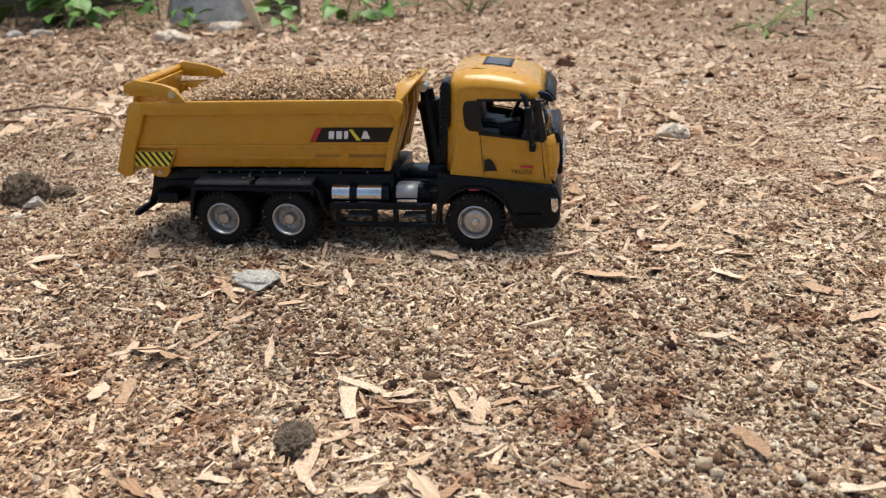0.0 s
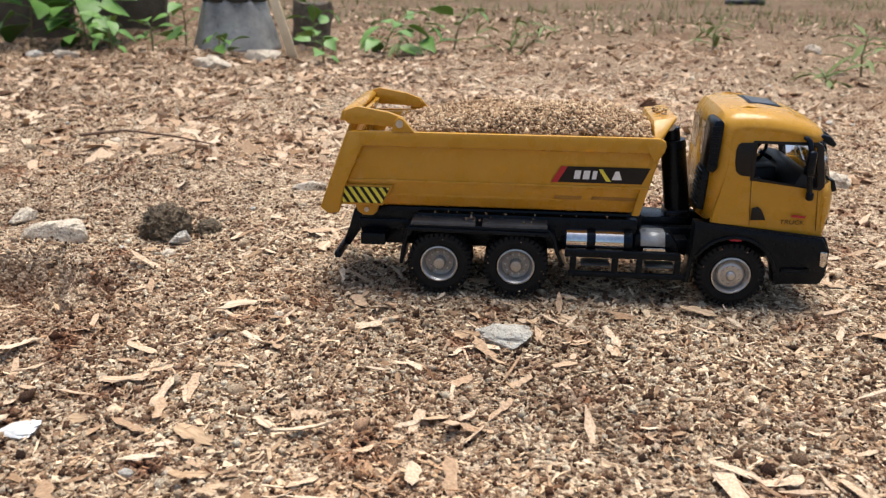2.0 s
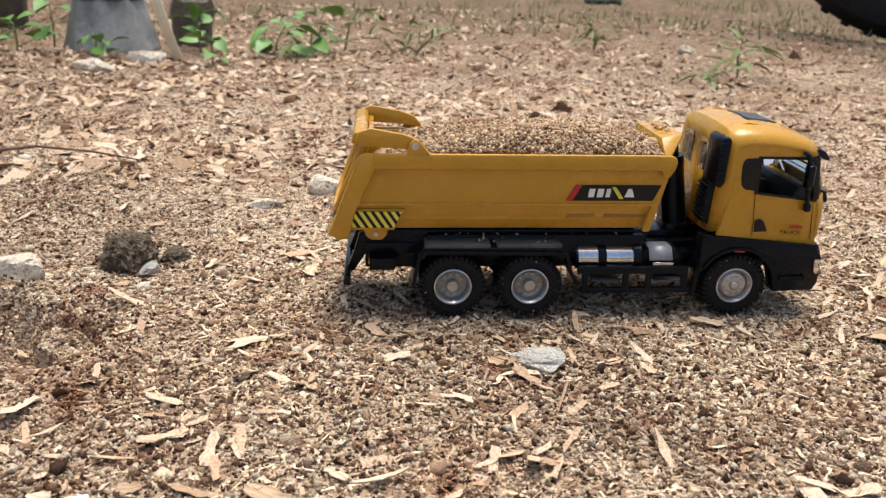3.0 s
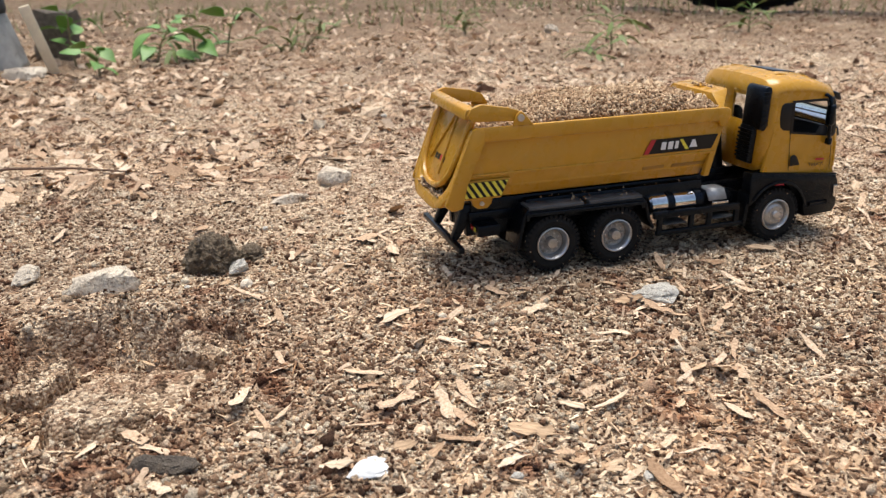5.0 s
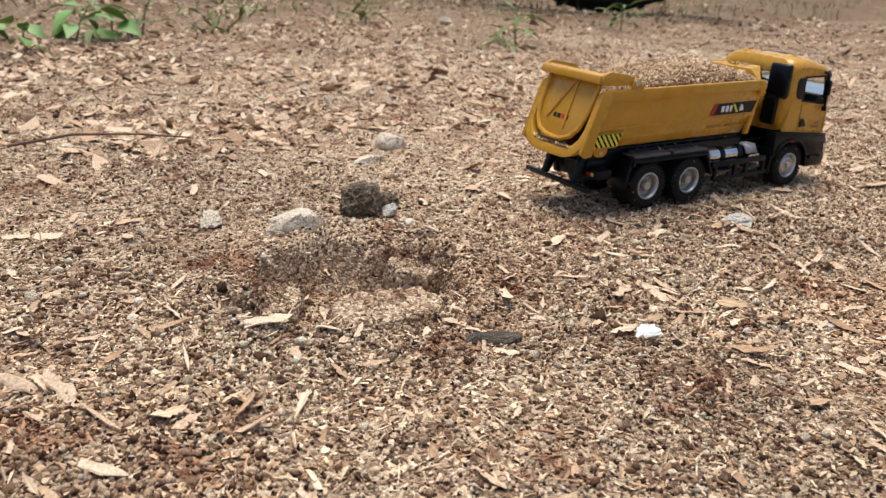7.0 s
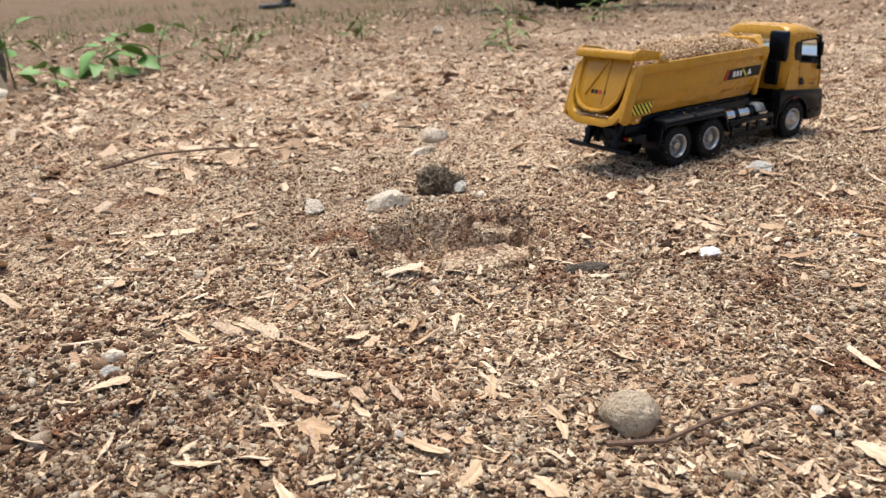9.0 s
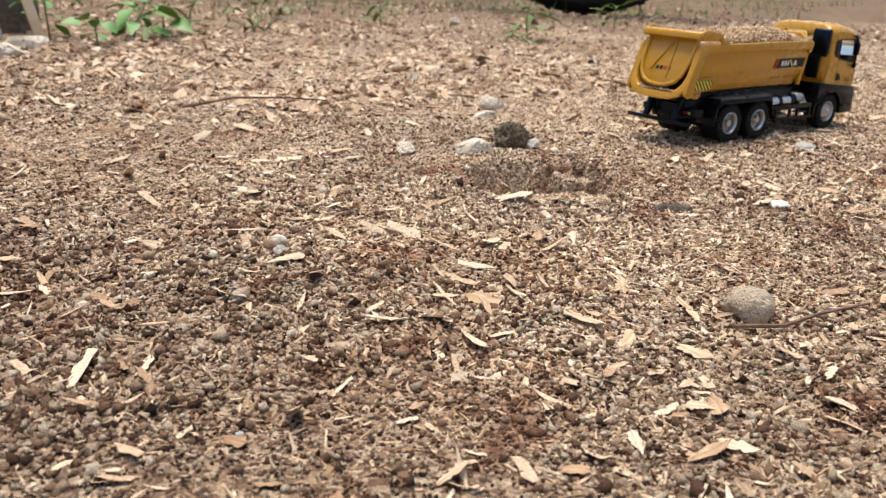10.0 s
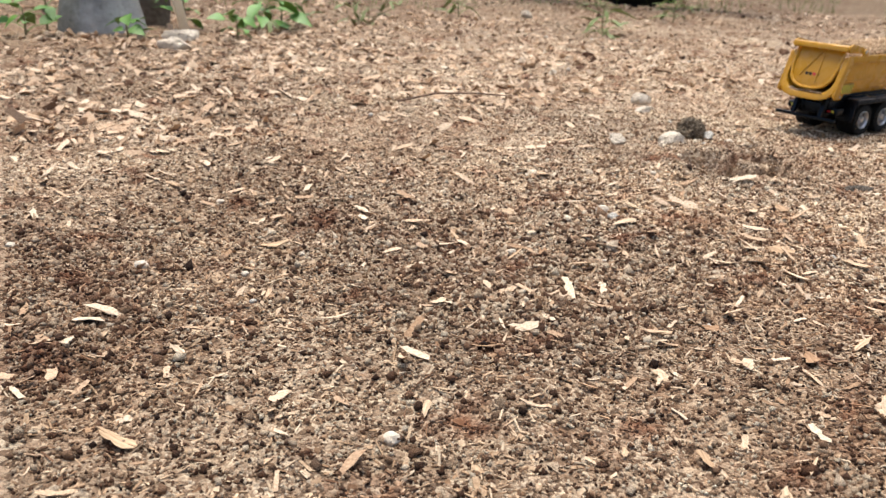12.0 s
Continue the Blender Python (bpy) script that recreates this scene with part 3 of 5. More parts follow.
    for y in (-14.5, -7.5, 7.5, 14.5):
        part("front_rib", slab([(45.6, 57.0), (47.2, 57.0), (47.2, 50.0), (41.6, 31.5), (40.0, 31.5), (45.6, 50.0)], y - 1.0, y + 1.0, 0.3), M_YELLOW, body)
    # rounded collar round the tail opening
    col_o = [(22.8, 57.5), (22.8, 39.0), (21.2, 33.0), (17.5, 28.8), (11.0, 26.8), (0.0, 26.6)]
    col_i = [(18.9, 57.5), (18.9, 41.0), (17.6, 36.5), (14.6, 33.0), (9.0, 31.2), (0.0, 31.0)]
    bm = bmesh.new()
    loops = []
    for d in (0.0, 3.6):
        for prof in (col_o, col_i):
            full = prof + [(-y, z) for y, z in prof[-2::-1]]
            loops.append([bm.verts.new((dump_rear(z) - 0.6 + d, y, z)) for y, z in full])
    n = len(loops[0])
    for a, b in ((0, 1), (3, 2), (2, 0), (1, 3)):
        for k in range(n - 1):
            bm.faces.new((loops[a][k], loops[a][k + 1], loops[b][k + 1], loops[b][k]))
    for k in (0, n - 1):
        bm.faces.new((loops[0][k], loops[1][k], loops[3][k], loops[2][k]))
    bmesh.ops.recalc_face_normals(bm, faces=bm.faces)
    soften(bm, 0.7, 2)
    part("tail_collar", bm, M_YELLOW, body)

    # leaning shield over the front wall
    bm = bmesh.new()
    line = [(-21.2, 57.0), (-14.0, 62.8), (14.0, 62.8), (21.2, 57.0)]
    for drop in (0.0, -1.1):
        back = [bm.verts.new((44.9, y, z + drop)) for y, z in line]
        front = [bm.verts.new((x, y * 0.97, z + drop)) for (y, z), x in zip(((-20.6, 57.4), (-13.6, 64.0), (13.6, 64.0), (20.6, 57.4)), (46.8, 52.6, 52.6, 46.8))]
        for k in range(3):
            bm.faces.new((back[k], back[k + 1], front[k + 1], front[k]))
    bm.verts.ensure_lookup_table()
    for k in range(3):
        bm.faces.new((bm.verts[4 + k], bm.verts[5 + k], bm.verts[13 + k], bm.verts[12 + k]))
        bm.faces.new((bm.verts[k], bm.verts[k + 1], bm.verts[9 + k], bm.verts[8 + k]))
    for a, b in ((0, 4), (3, 7)):
        bm.faces.new((bm.verts[a], bm.verts[b], bm.verts[b + 8], bm.verts[a + 8]))
    bmesh.ops.recalc_face_normals(bm, faces=bm.faces)
    soften(bm, 0.3)
    slab([(-21.0, 56.0), (-13.8, 62.2), (13.8, 62.2), (21.0, 56.0)], 44.8, 46.2, 0.3, axis='x', into=bm)
    box(47.2, 49.4, -2.4, 2.4, 63.0, 63.9, 0.2, into=bm)
    part("front_shield", bm, M_YELLOW, body)
    return body


def trimmed(poly, edge, side):
    """The part of an outline on one side of the line x = edge[0] + edge[1] * z."""
    out = []
    for p, q in zip(poly, poly[1:] + poly[:1]):
        dp, dq = side * (p[0] - edge[0] - edge[1] * p[1]), side * (q[0] - edge[0] - edge[1] * q[1])
        if dp >= 0:
            out.append(p)
        if dp * dq < 0:
            out.append(lerp2(p, q, dp / (dp - dq)))
    return out


def decals(body):
    for s in (-1, 1):
        y = s * 21.5
        d = s * 0.12
        plate = part("name_plate", slab([(11.0, 42.3), (14.2, 47.9), (44.2, 47.9), (41.6, 42.3)], y, y + d, 0), M_INK, body, "black name plate with a red end and white mark")
        part("red_end", slab([(11.0, 42.3), (14.2, 47.9), (16.4, 47.9), (13.2, 42.3)], y + d, y + 2 * d, 0), M_RED, plate)
        # the maker's mark as plain shapes
        for x0, w in ((18.6, 2.5), (21.6, 2.6), (24.7, 1.9)):
            part("mark_bar", slab([(x0, 43.6), (x0 + 0.4, 46.6), (x0 + w, 46.6), (x0 + w - 0.4, 43.6)], y + d, y + 2 * d, 0), M_WHITE, plate)
        part("mark_bar", slab([(31.4, 43.6), (32.6, 46.6), (33.8, 46.6), (34.9, 43.6)], y + d, y + 2 * d, 0), M_WHITE, plate)
        part("mark_slash", slab([(26.8, 47.2), (28.2, 47.2), (31.2, 43.0), (29.6, 43.0)], y + d, y + 2.2 * d, 0), M_LEMON, plate)
        # warning stripes
        ys = s * 21.72
        sticker = part("warning_sticker", slab([(-63.6, 38.4), (-45.0, 38.4), (-47.8, 32.5), (-63.6, 32.5)], ys, ys + d, 0), M_INK, body, "black and yellow diagonal hazard stripes")
        for k in range(-1, 7):
            x = -62.9 + 2.75 * k
            stripe = [(x, 38.3), (x + 1.4, 38.3), (x + 5.2, 32.6), (x + 3.8, 32.6)]
            stripe = trimmed(trimmed(stripe, (-63.5, 0.0), 1), (-45.15 - 0.4746 * 38.4, 0.4746), -1)
            if len(stripe) > 2:
                part("stripe", slab(stripe, ys + d, ys + 2 * d, 0), M_LEMON, sticker)


def tailgate(truck):
    """Scoop-ended gate hung between two arms."""
    def on_gate(y, z, out=0.0):
        return (dump_rear(z) - 0.2 - out, y, z)
    half = [(18.0, 63.5), (17.4, 48.0), (15.6, 41.0), (11.6, 36.6), (6.0, 34.6), (0.0, 34.2)]
    ring = half + [(-y, z) for y, z in half[-2::-1]]
    bm = bmesh.new()
    f = [bm.verts.new(on_gate(y, z, 0.0)) for y, z in ring]
    b = [bm.verts.new(on_gate(y, z, -1.8)) for y, z in ring]
    bm.faces.new(f)
    bm.faces.new(b[::-1])
    n = len(ring)
    for k in range(n):
        bm.faces.new((f[k], b[k], b[(k + 1) % n], f[(k + 1) % n]))
    bmesh.ops.recalc_face_normals(bm, faces=bm.faces)
    soften(bm, 0.4)
    gate = part("tailgate", bm, M_YELLOW, truck, "ochre yellow scoop tailgate, closed")
    part("gate_lip", bent_rod([on_gate(y, z, 0.4) for y, z in ring], 1.15, 8), M_YELLOW, gate)
    for path in ([(-3.4, 62), (-4.2, 38.5)], [(-2.6, 61.5), (9.6, 42.0)]):
        part("rib", bent_rod([on_gate(y, z, 0.3) for y, z in path], 0.55, 6), M_YELLOW, gate)
    part("top_beam", slab([(-62.2, 61.6), (-61.2, 65.2), (-58.4, 65.9), (-56.6, 64.6), (-58.2, 61.4)], -21.5, 21.5, 0.6), M_YELLOW, gate)
    for s in (-1, 1):
        arm = slab([(-61.0, 63.2), (-59.4, 65.6), (-55.8, 66.8), (-45.2, 65.0), (-40.0, 63.2), (-38.9, 61.4), (-40.4, 59.5), (-46.0, 60.2), (-59.4, 60.8)],
                   s * 21.3 - 1.0, s * 21.3 + 1.0, 0.3)
        part("arm", arm, M_YELLOW, gate)
        lug = slab([(-44.0, 58.4), (-42.9, 62.2), (-41.4, 63.6), (-39.8, 63.0), (-36.0, 58.4)], s * 22.9 - 0.6, s * 22.9 + 0.6, 0.35)
        part("lug", lug, M_YELLOW, gate)
        part("pivot_bolt", rod((-41.1, s * 22.5, 61.3), (-41.1, s * 23.9, 61.3), 1.45, 1.3), M_SILVER, gate, "dull steel pivot bolt")
        # the small dark mark on the gate
    for k, (y0, mat) in enumerate(((5.6, M_INK), (2.7, M_INK), (-0.2, M_RED), (-3.1, M_INK))):
        bm = bmesh.new()
        vs = [bm.verts.new(on_gate(y, z, 0.12)) for y, z in ((y0, 42.7), (y0, 44.7), (y0 - 2.2, 44.7), (y0 - 2.2, 42.7))]
        bm.faces.new(vs)
        ext = bmesh.ops.extrude_face_region(bm, geom=bm.faces[:])
        for v in ext["geom"]:
            if isinstance(v, bmesh.types.BMVert):
                v.co.x += 0.1
        part("mark_bar", bm, mat, gate, smooth=False)


def inset(path, r):
    """A closed outline moved inwards by r."""
    pts = [Vector(p) for p in path]
    out = []
    n = len(pts)
    for k in range(n):
        a, b, c = pts[k - 1], pts[k], pts[(k + 1) % n]
        n1 = Vector(((b - a).y, -(b - a).x)).normalized()
        n2 = Vector(((c - b).y, -(c - b).x)).normalized()
        m = (n1 + n2).normalized()
        out.append(b + m * r / max(0.4, m.dot(n1)))
    return [(p.x, p.y) for p in out]


CAB = [(62.2, 30.6), (63.2, 50.0), (63.8, 60.0), (64.6, 64.2), (66.6, 66.8), (72.0, 68.0), (80.0, 67.8), (87.0, 66.8), (92.4, 65.2), (96.4, 63.2),
       (98.6, 60.4), (100.0, 55.0), (102.2, 45.0), (103.2, 41.0), (103.4, 34.0), (102.2, 26.0)]
WINDOW = [(77.2, 46.0), (76.8, 59.0), (94.6, 58.7), (95.8, 57.6), (98.1, 43.6), (97.3, 42.7)]


def cab(truck):
    r, W = 4.4, 24.0
    steps = [0, 0.25, 0.5, 0.75, 1.0]
    rows = []
    for f in steps[::-1]:
        a = f * math.pi / 2
        rows.append((W - r + r * math.sin(a), r * (1 - math.cos(a))))
    ys = [(-y, d) for y, d in rows] + [(-16, 0), (-13.5, 0), (-3.5, 0), (3.5, 0), (13.5, 0), (16, 0)] + [(y, d) for y, d in rows[::-1]]
    bm = bmesh.new()
    grid = []
    for y, d in ys:
        outline = inset(CAB, d) if d else CAB
        crown = 1.0 if abs(y) < 17 else 0.0
        grid.append([bm.verts.new((px, y, pz + (0.3 * crown if pz > 66 else 0))) for px, pz in outline])
    for (y, _), a, (y2, _), b in zip(ys, grid, ys[1:], grid[1:]):
        for k in range(len(CAB) - 1):
            mid = abs(y + y2) / 2
            if k in (10, 11):
                continue                       # windscreen opening
            if k == 1 and 3.5 < mid < 13.5:
                continue                       # rear windows
            bm.faces.new((a[k], a[k + 1], b[k + 1], b[k]))
    shell = part("cab", bm, M_YELLOW, truck, "glossy ochre yellow cab with a rounded roof")
    sol = shell.modifiers.new("thickness", 'SOLIDIFY')
    sol.thickness, sol.offset = 0.9 * MM, -1
    side = inset(CAB, r)
    side[0], side[-1] = (62.6, 30.5), (101.2, 26.1)
    for s in (-1, 1):
        part("side_panel", slab(side, s * 23.05, s * 24.0, 0.0, [WINDOW]), M_YELLOW, shell)
        lining = inset(side, 0.9)
        part("door_lining", slab(lining, s * 22.5, s * 23.0, 0.0, [WINDOW]), M_SEAT, shell, "dark inner door lining")
        # black quarter panel behind the window
        q = [(77.2, 46.7), (73.0, 47.2), (71.2, 48.6), (70.4, 51.5), (70.2, 55.5), (70.8, 57.4), (72.2, 58.2), (77.0, 58.4)]
        part("quarter_panel", slab(q, s * 23.95, s * 24.18, 0.08), M_INK, shell, "matt black quarter panel")
        outer = [(76.3, 45.6), (76.0, 59.2), (95.6, 58.8), (97.2, 57.4), (99.4, 43.6), (98.2, 42.3)]
        inn = [(77.6, 46.4), (77.4, 58.0), (94.4, 57.5), (95.2, 56.6), (97.2, 44.0), (96.8, 43.2)]
        part("window_frame", slab(outer, s * 23.9, s * 24.25, 0.1, [inn]), M_INK, shell, "black side window frame")
        part("door_seam", slab([(76.7, 46.2), (76.9, 46.2), (78.1, 30.0), (77.9, 30.0)], s * 23.98, s * 24.06, 0), M_INK, shell)
        part("door_seam", slab([(97.5, 42.3), (97.65, 42.3), (98.9, 28.2), (98.7, 28.2)], s * 23.98, s * 24.06, 0), M_INK, shell)
        part("air_vent", slab([(78.2, 31.8), (78.2, 36.0), (80.0, 36.6), (81.4, 35.6), (83.2, 32.0)], s * 23.98, s * 24.3, 0.15), M_INK, shell)
        part("front_corner_strip", slab([(100.0, 29.0), (99.6, 40.0), (100.8, 40.0), (101.2, 29.0)], s * 23.6, s * 24.2, 0.3), M_YELLOW, shell)
        part("orange_mark", slab([(90.6, 33.2), (91.0, 34.0), (95.2, 33.5), (95.0, 32.7)], s * 24.0, s * 24.08, 0), M_RED, shell)
        # mirror on its bowed arm
        if s < 0:
            arm = bent_rod([(92.0, s * 23.0, 60.2), (91.6, s * 24.6, 61.0), (92.4, s * 25.8, 59.8), (93.2, s * 26.2, 56.0), (94.0, s * 26.0, 46.0), (94.8, s * 25.6, 41.6), (95.4, s * 24.2, 41.0)], 0.85, 8)
            mirror = part("mirror", arm, M_BLACK, shell, "black wing mirror on a bowed arm")
            part("mirror_housing", box(92.2, 94.8, s * 26.1 - 1.9, s * 26.1 + 1.9, 48.0, 56.4, 0.9, 3), M_BLACK, mirror)
            part("mirror_housing", box(93.8, 96.0, s * 25.4 - 1.4, s * 25.4 + 1.4, 39.4, 42.4, 0.8, 3), M_BLACK, mirror)
    for y0 in (-13.4, 3.6):
        part("rear_window", box(63.2, 63.6, y0, y0 + 9.8, 50.2, 61.6, 0), M_GLASS, shell).visible_shadow = False
    bm = bmesh.new()
    panes = []
    for y, d in ys:
        outline = inset(CAB, d + 0.25)
        panes.append([bm.verts.new((px, y, pz)) for px, pz in outline[10:13]])
    for a, b in zip(panes, panes[1:]):
        for k in (0, 1):
            bm.faces.new((a[k], a[k + 1], b[k + 1], b[k]))
    ws = part("windscreen", bm, M_GLASS, shell, "clear curved windscreen")
    ws.visible_shadow = False
    thick = ws.modifiers.new("thickness", 'SOLIDIFY')
    thick.thickness, thick.offset = 0.4 * MM, -1
    # dash line under the windscreen
    part("wiper_panel", slab([(101.4, 45.6), (103.0, 45.2), (104.2, 41.4), (102.4, 41.0)], -21.8, 21.8, 0.4), M_BLACK, shell, "black panel under the windscreen")
    grille = part("grille", slab([(102.6, 41.0), (104.3, 40.6), (104.5, 28.0), (102.8, 27.6)], -16.5, 16.5, 0.4), M_BLACK, shell, "black front grille with chrome bars")
    for z in (31.0, 34.0, 37.0):
        part("grille_bar", box(104.0, 105.0, -15.0, 15.0, z, z + 0.9, 0.25), M_CHROME, grille)
    # sun visor over the windscreen
    visor = slab([(98.6, 60.4), (99.2, 61.0), (100.8, 59.2), (101.8, 57.6), (102.0, 56.6), (101.4, 56.4), (100.2, 58.4)], -19.0, 19.0, 0.3)
    for s in (-1, 1):
        slab([(94.6, 60.6), (97.0, 61.6), (99.6, 60.4), (101.6, 57.4), (100.8, 56.6), (99.0, 57.4), (96.8, 59.2)], s * 21.6 - 1.3, s * 21.6 + 1.3, 0.5, into=visor)
    part("sun_visor", visor, M_BLACK, shell, "black wrap-around sun visor")
    # roof hatch
    hatch = part("roof_hatch", slab([(76.6, 67.9), (87.4, 66.7), (87.4, 67.25), (76.6, 68.4)], -9.0, 8.0, 0.3), M_BLACK, shell, "dark tinted roof hatch")
    part("hatch_pane", slab([(77.8, 68.1), (86.2, 67.2), (86.2, 67.5), (77.8, 68.45)], -7.6, 6.6, 0.2), M_GUARD, hatch)
    for y0 in (-15.5, 13.5):
        part("roof_ridge", slab([(69, 67.2), (75, 68.0), (89, 66.0), (89, 66.8), (75, 68.8), (69, 67.8)], y0, y0 + 2.0, 0.3), M_YELLOW, shell)
    bar_text(shell, "door_lettering", "TRUCK", 2.3, (91.3, -24.03, 31.3), (90, 2.5, 0), M_INK, 0.9)
    # inside
    part("roof_lining", slab([(66.0, 63.6), (68.0, 65.6), (80, 66.4), (92, 63.8), (92, 63.2), (80, 65.8), (68, 65.0)], -20, 20, 0), M_SEAT, shell)
    part("floor_panel", box(63.5, 101, -22.8, 22.8, 31, 33.0, 0.3), M_BLACK, shell)
    part("dashboard", slab([(89.0, 33.0), (90.4, 43.0), (92.4, 47.4), (95.0, 47.2), (100.6, 43.4), (101.0, 33.0)], -22, 22, 0.6), M_SEAT, shell, "dark grey dashboard")
    for s in (-1, 1):
        part("cab_seat", slab([(71.0, 33.0), (70.2, 51.6), (72.4, 53.0), (74.6, 51.8), (75.6, 44.6), (83.4, 43.6), (84.0, 33.0)], s * 11 - 7, s * 11 + 7, 1.0), M_SEAT, shell)
    part("centre_console", slab([(75.0, 33.0), (75.0, 45.6), (82.0, 45.0), (89.5, 46.0), (90.0, 33.0)], -4.6, 4.6, 0.8), M_SEAT, shell)
    ring = [(87.6 + 1.6 * math.cos(a), 11 + 4.6 * math.sin(a), 48.0 + 3.6 * math.cos(a)) for a in [k * math.tau / 18 for k in range(19)]]
    wheel = part("steering_wheel", bent_rod(ring, 0.6, 6), M_BLACK, shell)
    part("steering_column", rod((87.6, 11, 48.0), (92.0, 11, 45.0), 0.8), M_BLACK, wheel)
    return shell


def arc(cx, cz, r, a0, a1, n):
    return [(cx + r * math.cos(radians(a0 + (a1 - a0) * k / n)), cz + r * math.sin(radians(a0 + (a1 - a0) * k / n))) for k in range(n + 1)]


def under_cab(truck):
    """Black lower cab: fenders with wheel arches, bumper and lamps."""
    low = None
    for s in (-1, 1):
        arch = arc(74.2, 11.5, 13.6, 158, 8, 12)
        out = [(60.2, 30.4), (102.0, 25.8), (104.0, 22.0), (104.4, 12.0), (103.0, 9.2), (88.6, 9.0)] + arch[::-1] + [(60.0, 17.4)]
        bm = slab(out, s * 24.4, s * 18.5, 0.5)
        low = part("fender", bm, M_BLACK, truck, "black plastic fender over the front wheel")
        part("arch_lip", slab(arc(74.2, 11.5, 14.6, 150, 12, 12) + arc(74.2, 11.5, 13.5, 150, 12, 12)[::-1], s * 24.3, s * 25.0, 0.2), M_BLACK, low)
        part("side_marker", box(72.2, 76.0, s * 24.3, s * 24.8, 24.4, 25.6, 0.2), M_RED, low, "small red side marker")
        part("belt_line", slab([(60.2, 30.0), (60.2, 30.8), (102.2, 26.6), (102.4, 25.8)], s * 24.2, s * 24.7, 0.2), M_BLACK, low)
        part("headlight", slab([(101.6, 21.4), (104.0, 21.0), (104.4, 17.4), (103.4, 15.4), (102.0, 16.2)], s * 24.2, s * 24.9, 0.3), M_CHROME, low, "clear headlight")
        part("front_lamp", box(104.0, 105.0, s * 19 - 4, s * 19 + 4, 15.5, 21.0, 0.5), M_CHROME, low)
        part("entry_step", box(90.0, 98.6, s * 24.2, s * 25.0, 13.8, 15.0, 0.3), M_BLACK, low)
        part("mud_flap", slab([(60.0, 22.0), (61.8, 22.0), (60.2, 8.0), (58.6, 8.0)], s * 23.6, s * 17.0, 0.3), M_BLACK, low)
    bm = slab([(97.0, 26.0), (103.2, 25.8), (105.0, 21.0), (105.0, 12.0), (103.4, 9.2), (97.0, 9.2)], -23.8, 23.8, 0.9)
    part("bumper", bm, M_BLACK, truck, "black front bumper")
    part("number_plate_panel", box(104.8, 105.3, -8, 8, 12.5, 16.0, 0.1), M_GUARD, truck)


def snorkel(truck):
    bm = slab([(61.8, 48.5), (62.6, 63.4), (63.4, 65.2), (65.6, 65.2), (66.4, 63.8), (65.6, 49.0), (64.4, 47.2)], -23.6, -11.8, 0.9)
    s = part("air_intake", bm, M_BLACK, truck, "black ribbed air intake stack behind the cab")
    part("intake_pipe", slab([(60.6, 34.0), (61.6, 49.0), (64.4, 49.0), (63.4, 33.0)], -19.6, -11.6, 0.7), M_BLACK, s)
    for k in range(8):
        z = 35.4 + 1.6 * k
        part("intake_rib", box(60.2 + 0.068 * (z - 34), 61.2 + 0.068 * (z - 34), -19.9, -11.3, z, z + 0.8, 0.15), M_BLACK, s)
    for k in range(9):
        z = 49.6 + 1.6 * k
        part("intake_fin", box(62.4, 65.4, -24.0, -23.2, z, z + 0.8, 0.15), M_BLACK, s)


def chassis(truck):
    frame_bm = bmesh.new()
    for s in (-1, 1):
        box(-58, 97, s * 9 - 2, s * 9 + 2, 14.0, 24.0, 0.5, into=frame_bm)
    for x in (-56, -36, -13, 10, 40, 58, 90):
        box(x - 1.5, x + 1.5, -9, 9, 15, 23, 0.3, into=frame_bm)
    base = part("chassis", frame_bm, M_BLACK, truck, "black plastic chassis frame")
    part("subframe", box(-57, 44, -13.5, 13.5, 24.0, 29.2, 0.6), M_BLACK, base)
    part("side_skirt", box(-36, 42, -17.0, 17.0, 19.0, 28.2, 0.6), M_BLACK, base)
    part("side_step", box(42, 60, -17.0, 17.0, 16.0, 21.6, 0.5), M_BLACK, base)
    part("hoist_deck", box(42, 61, -6.0, 6.0, 21.0, 26.4, 0.5), M_BLACK, base)
    # tipping cylinder
    cyl = part("hoist_cylinder", rod((58.6, 0, 25.0), (54.2, 0, 53.6), 4.6, 4.4, 24), M_BLACK, truck, "black plastic tipping cylinder")
    part("cylinder_collar", rod((54.5, 0, 50.8), (54.2, 0, 53.0), 4.8, 4.6, 24), M_BLACK, cyl)
    part("cylinder_rod", rod((54.2, 0, 53.0), (53.4, 0, 58.0), 2.9, 2.8, 20), M_BLACK, cyl)
    part("cylinder_foot", box(53.4, 61.6, -5.4, 5.4, 25, 28.6, 0.8), M_BLACK, cyl)
    part("top_pin", rod((52.6, -3.6, 59.0), (52.6, 3.6, 59.0), 1.6), M_SILVER, cyl)


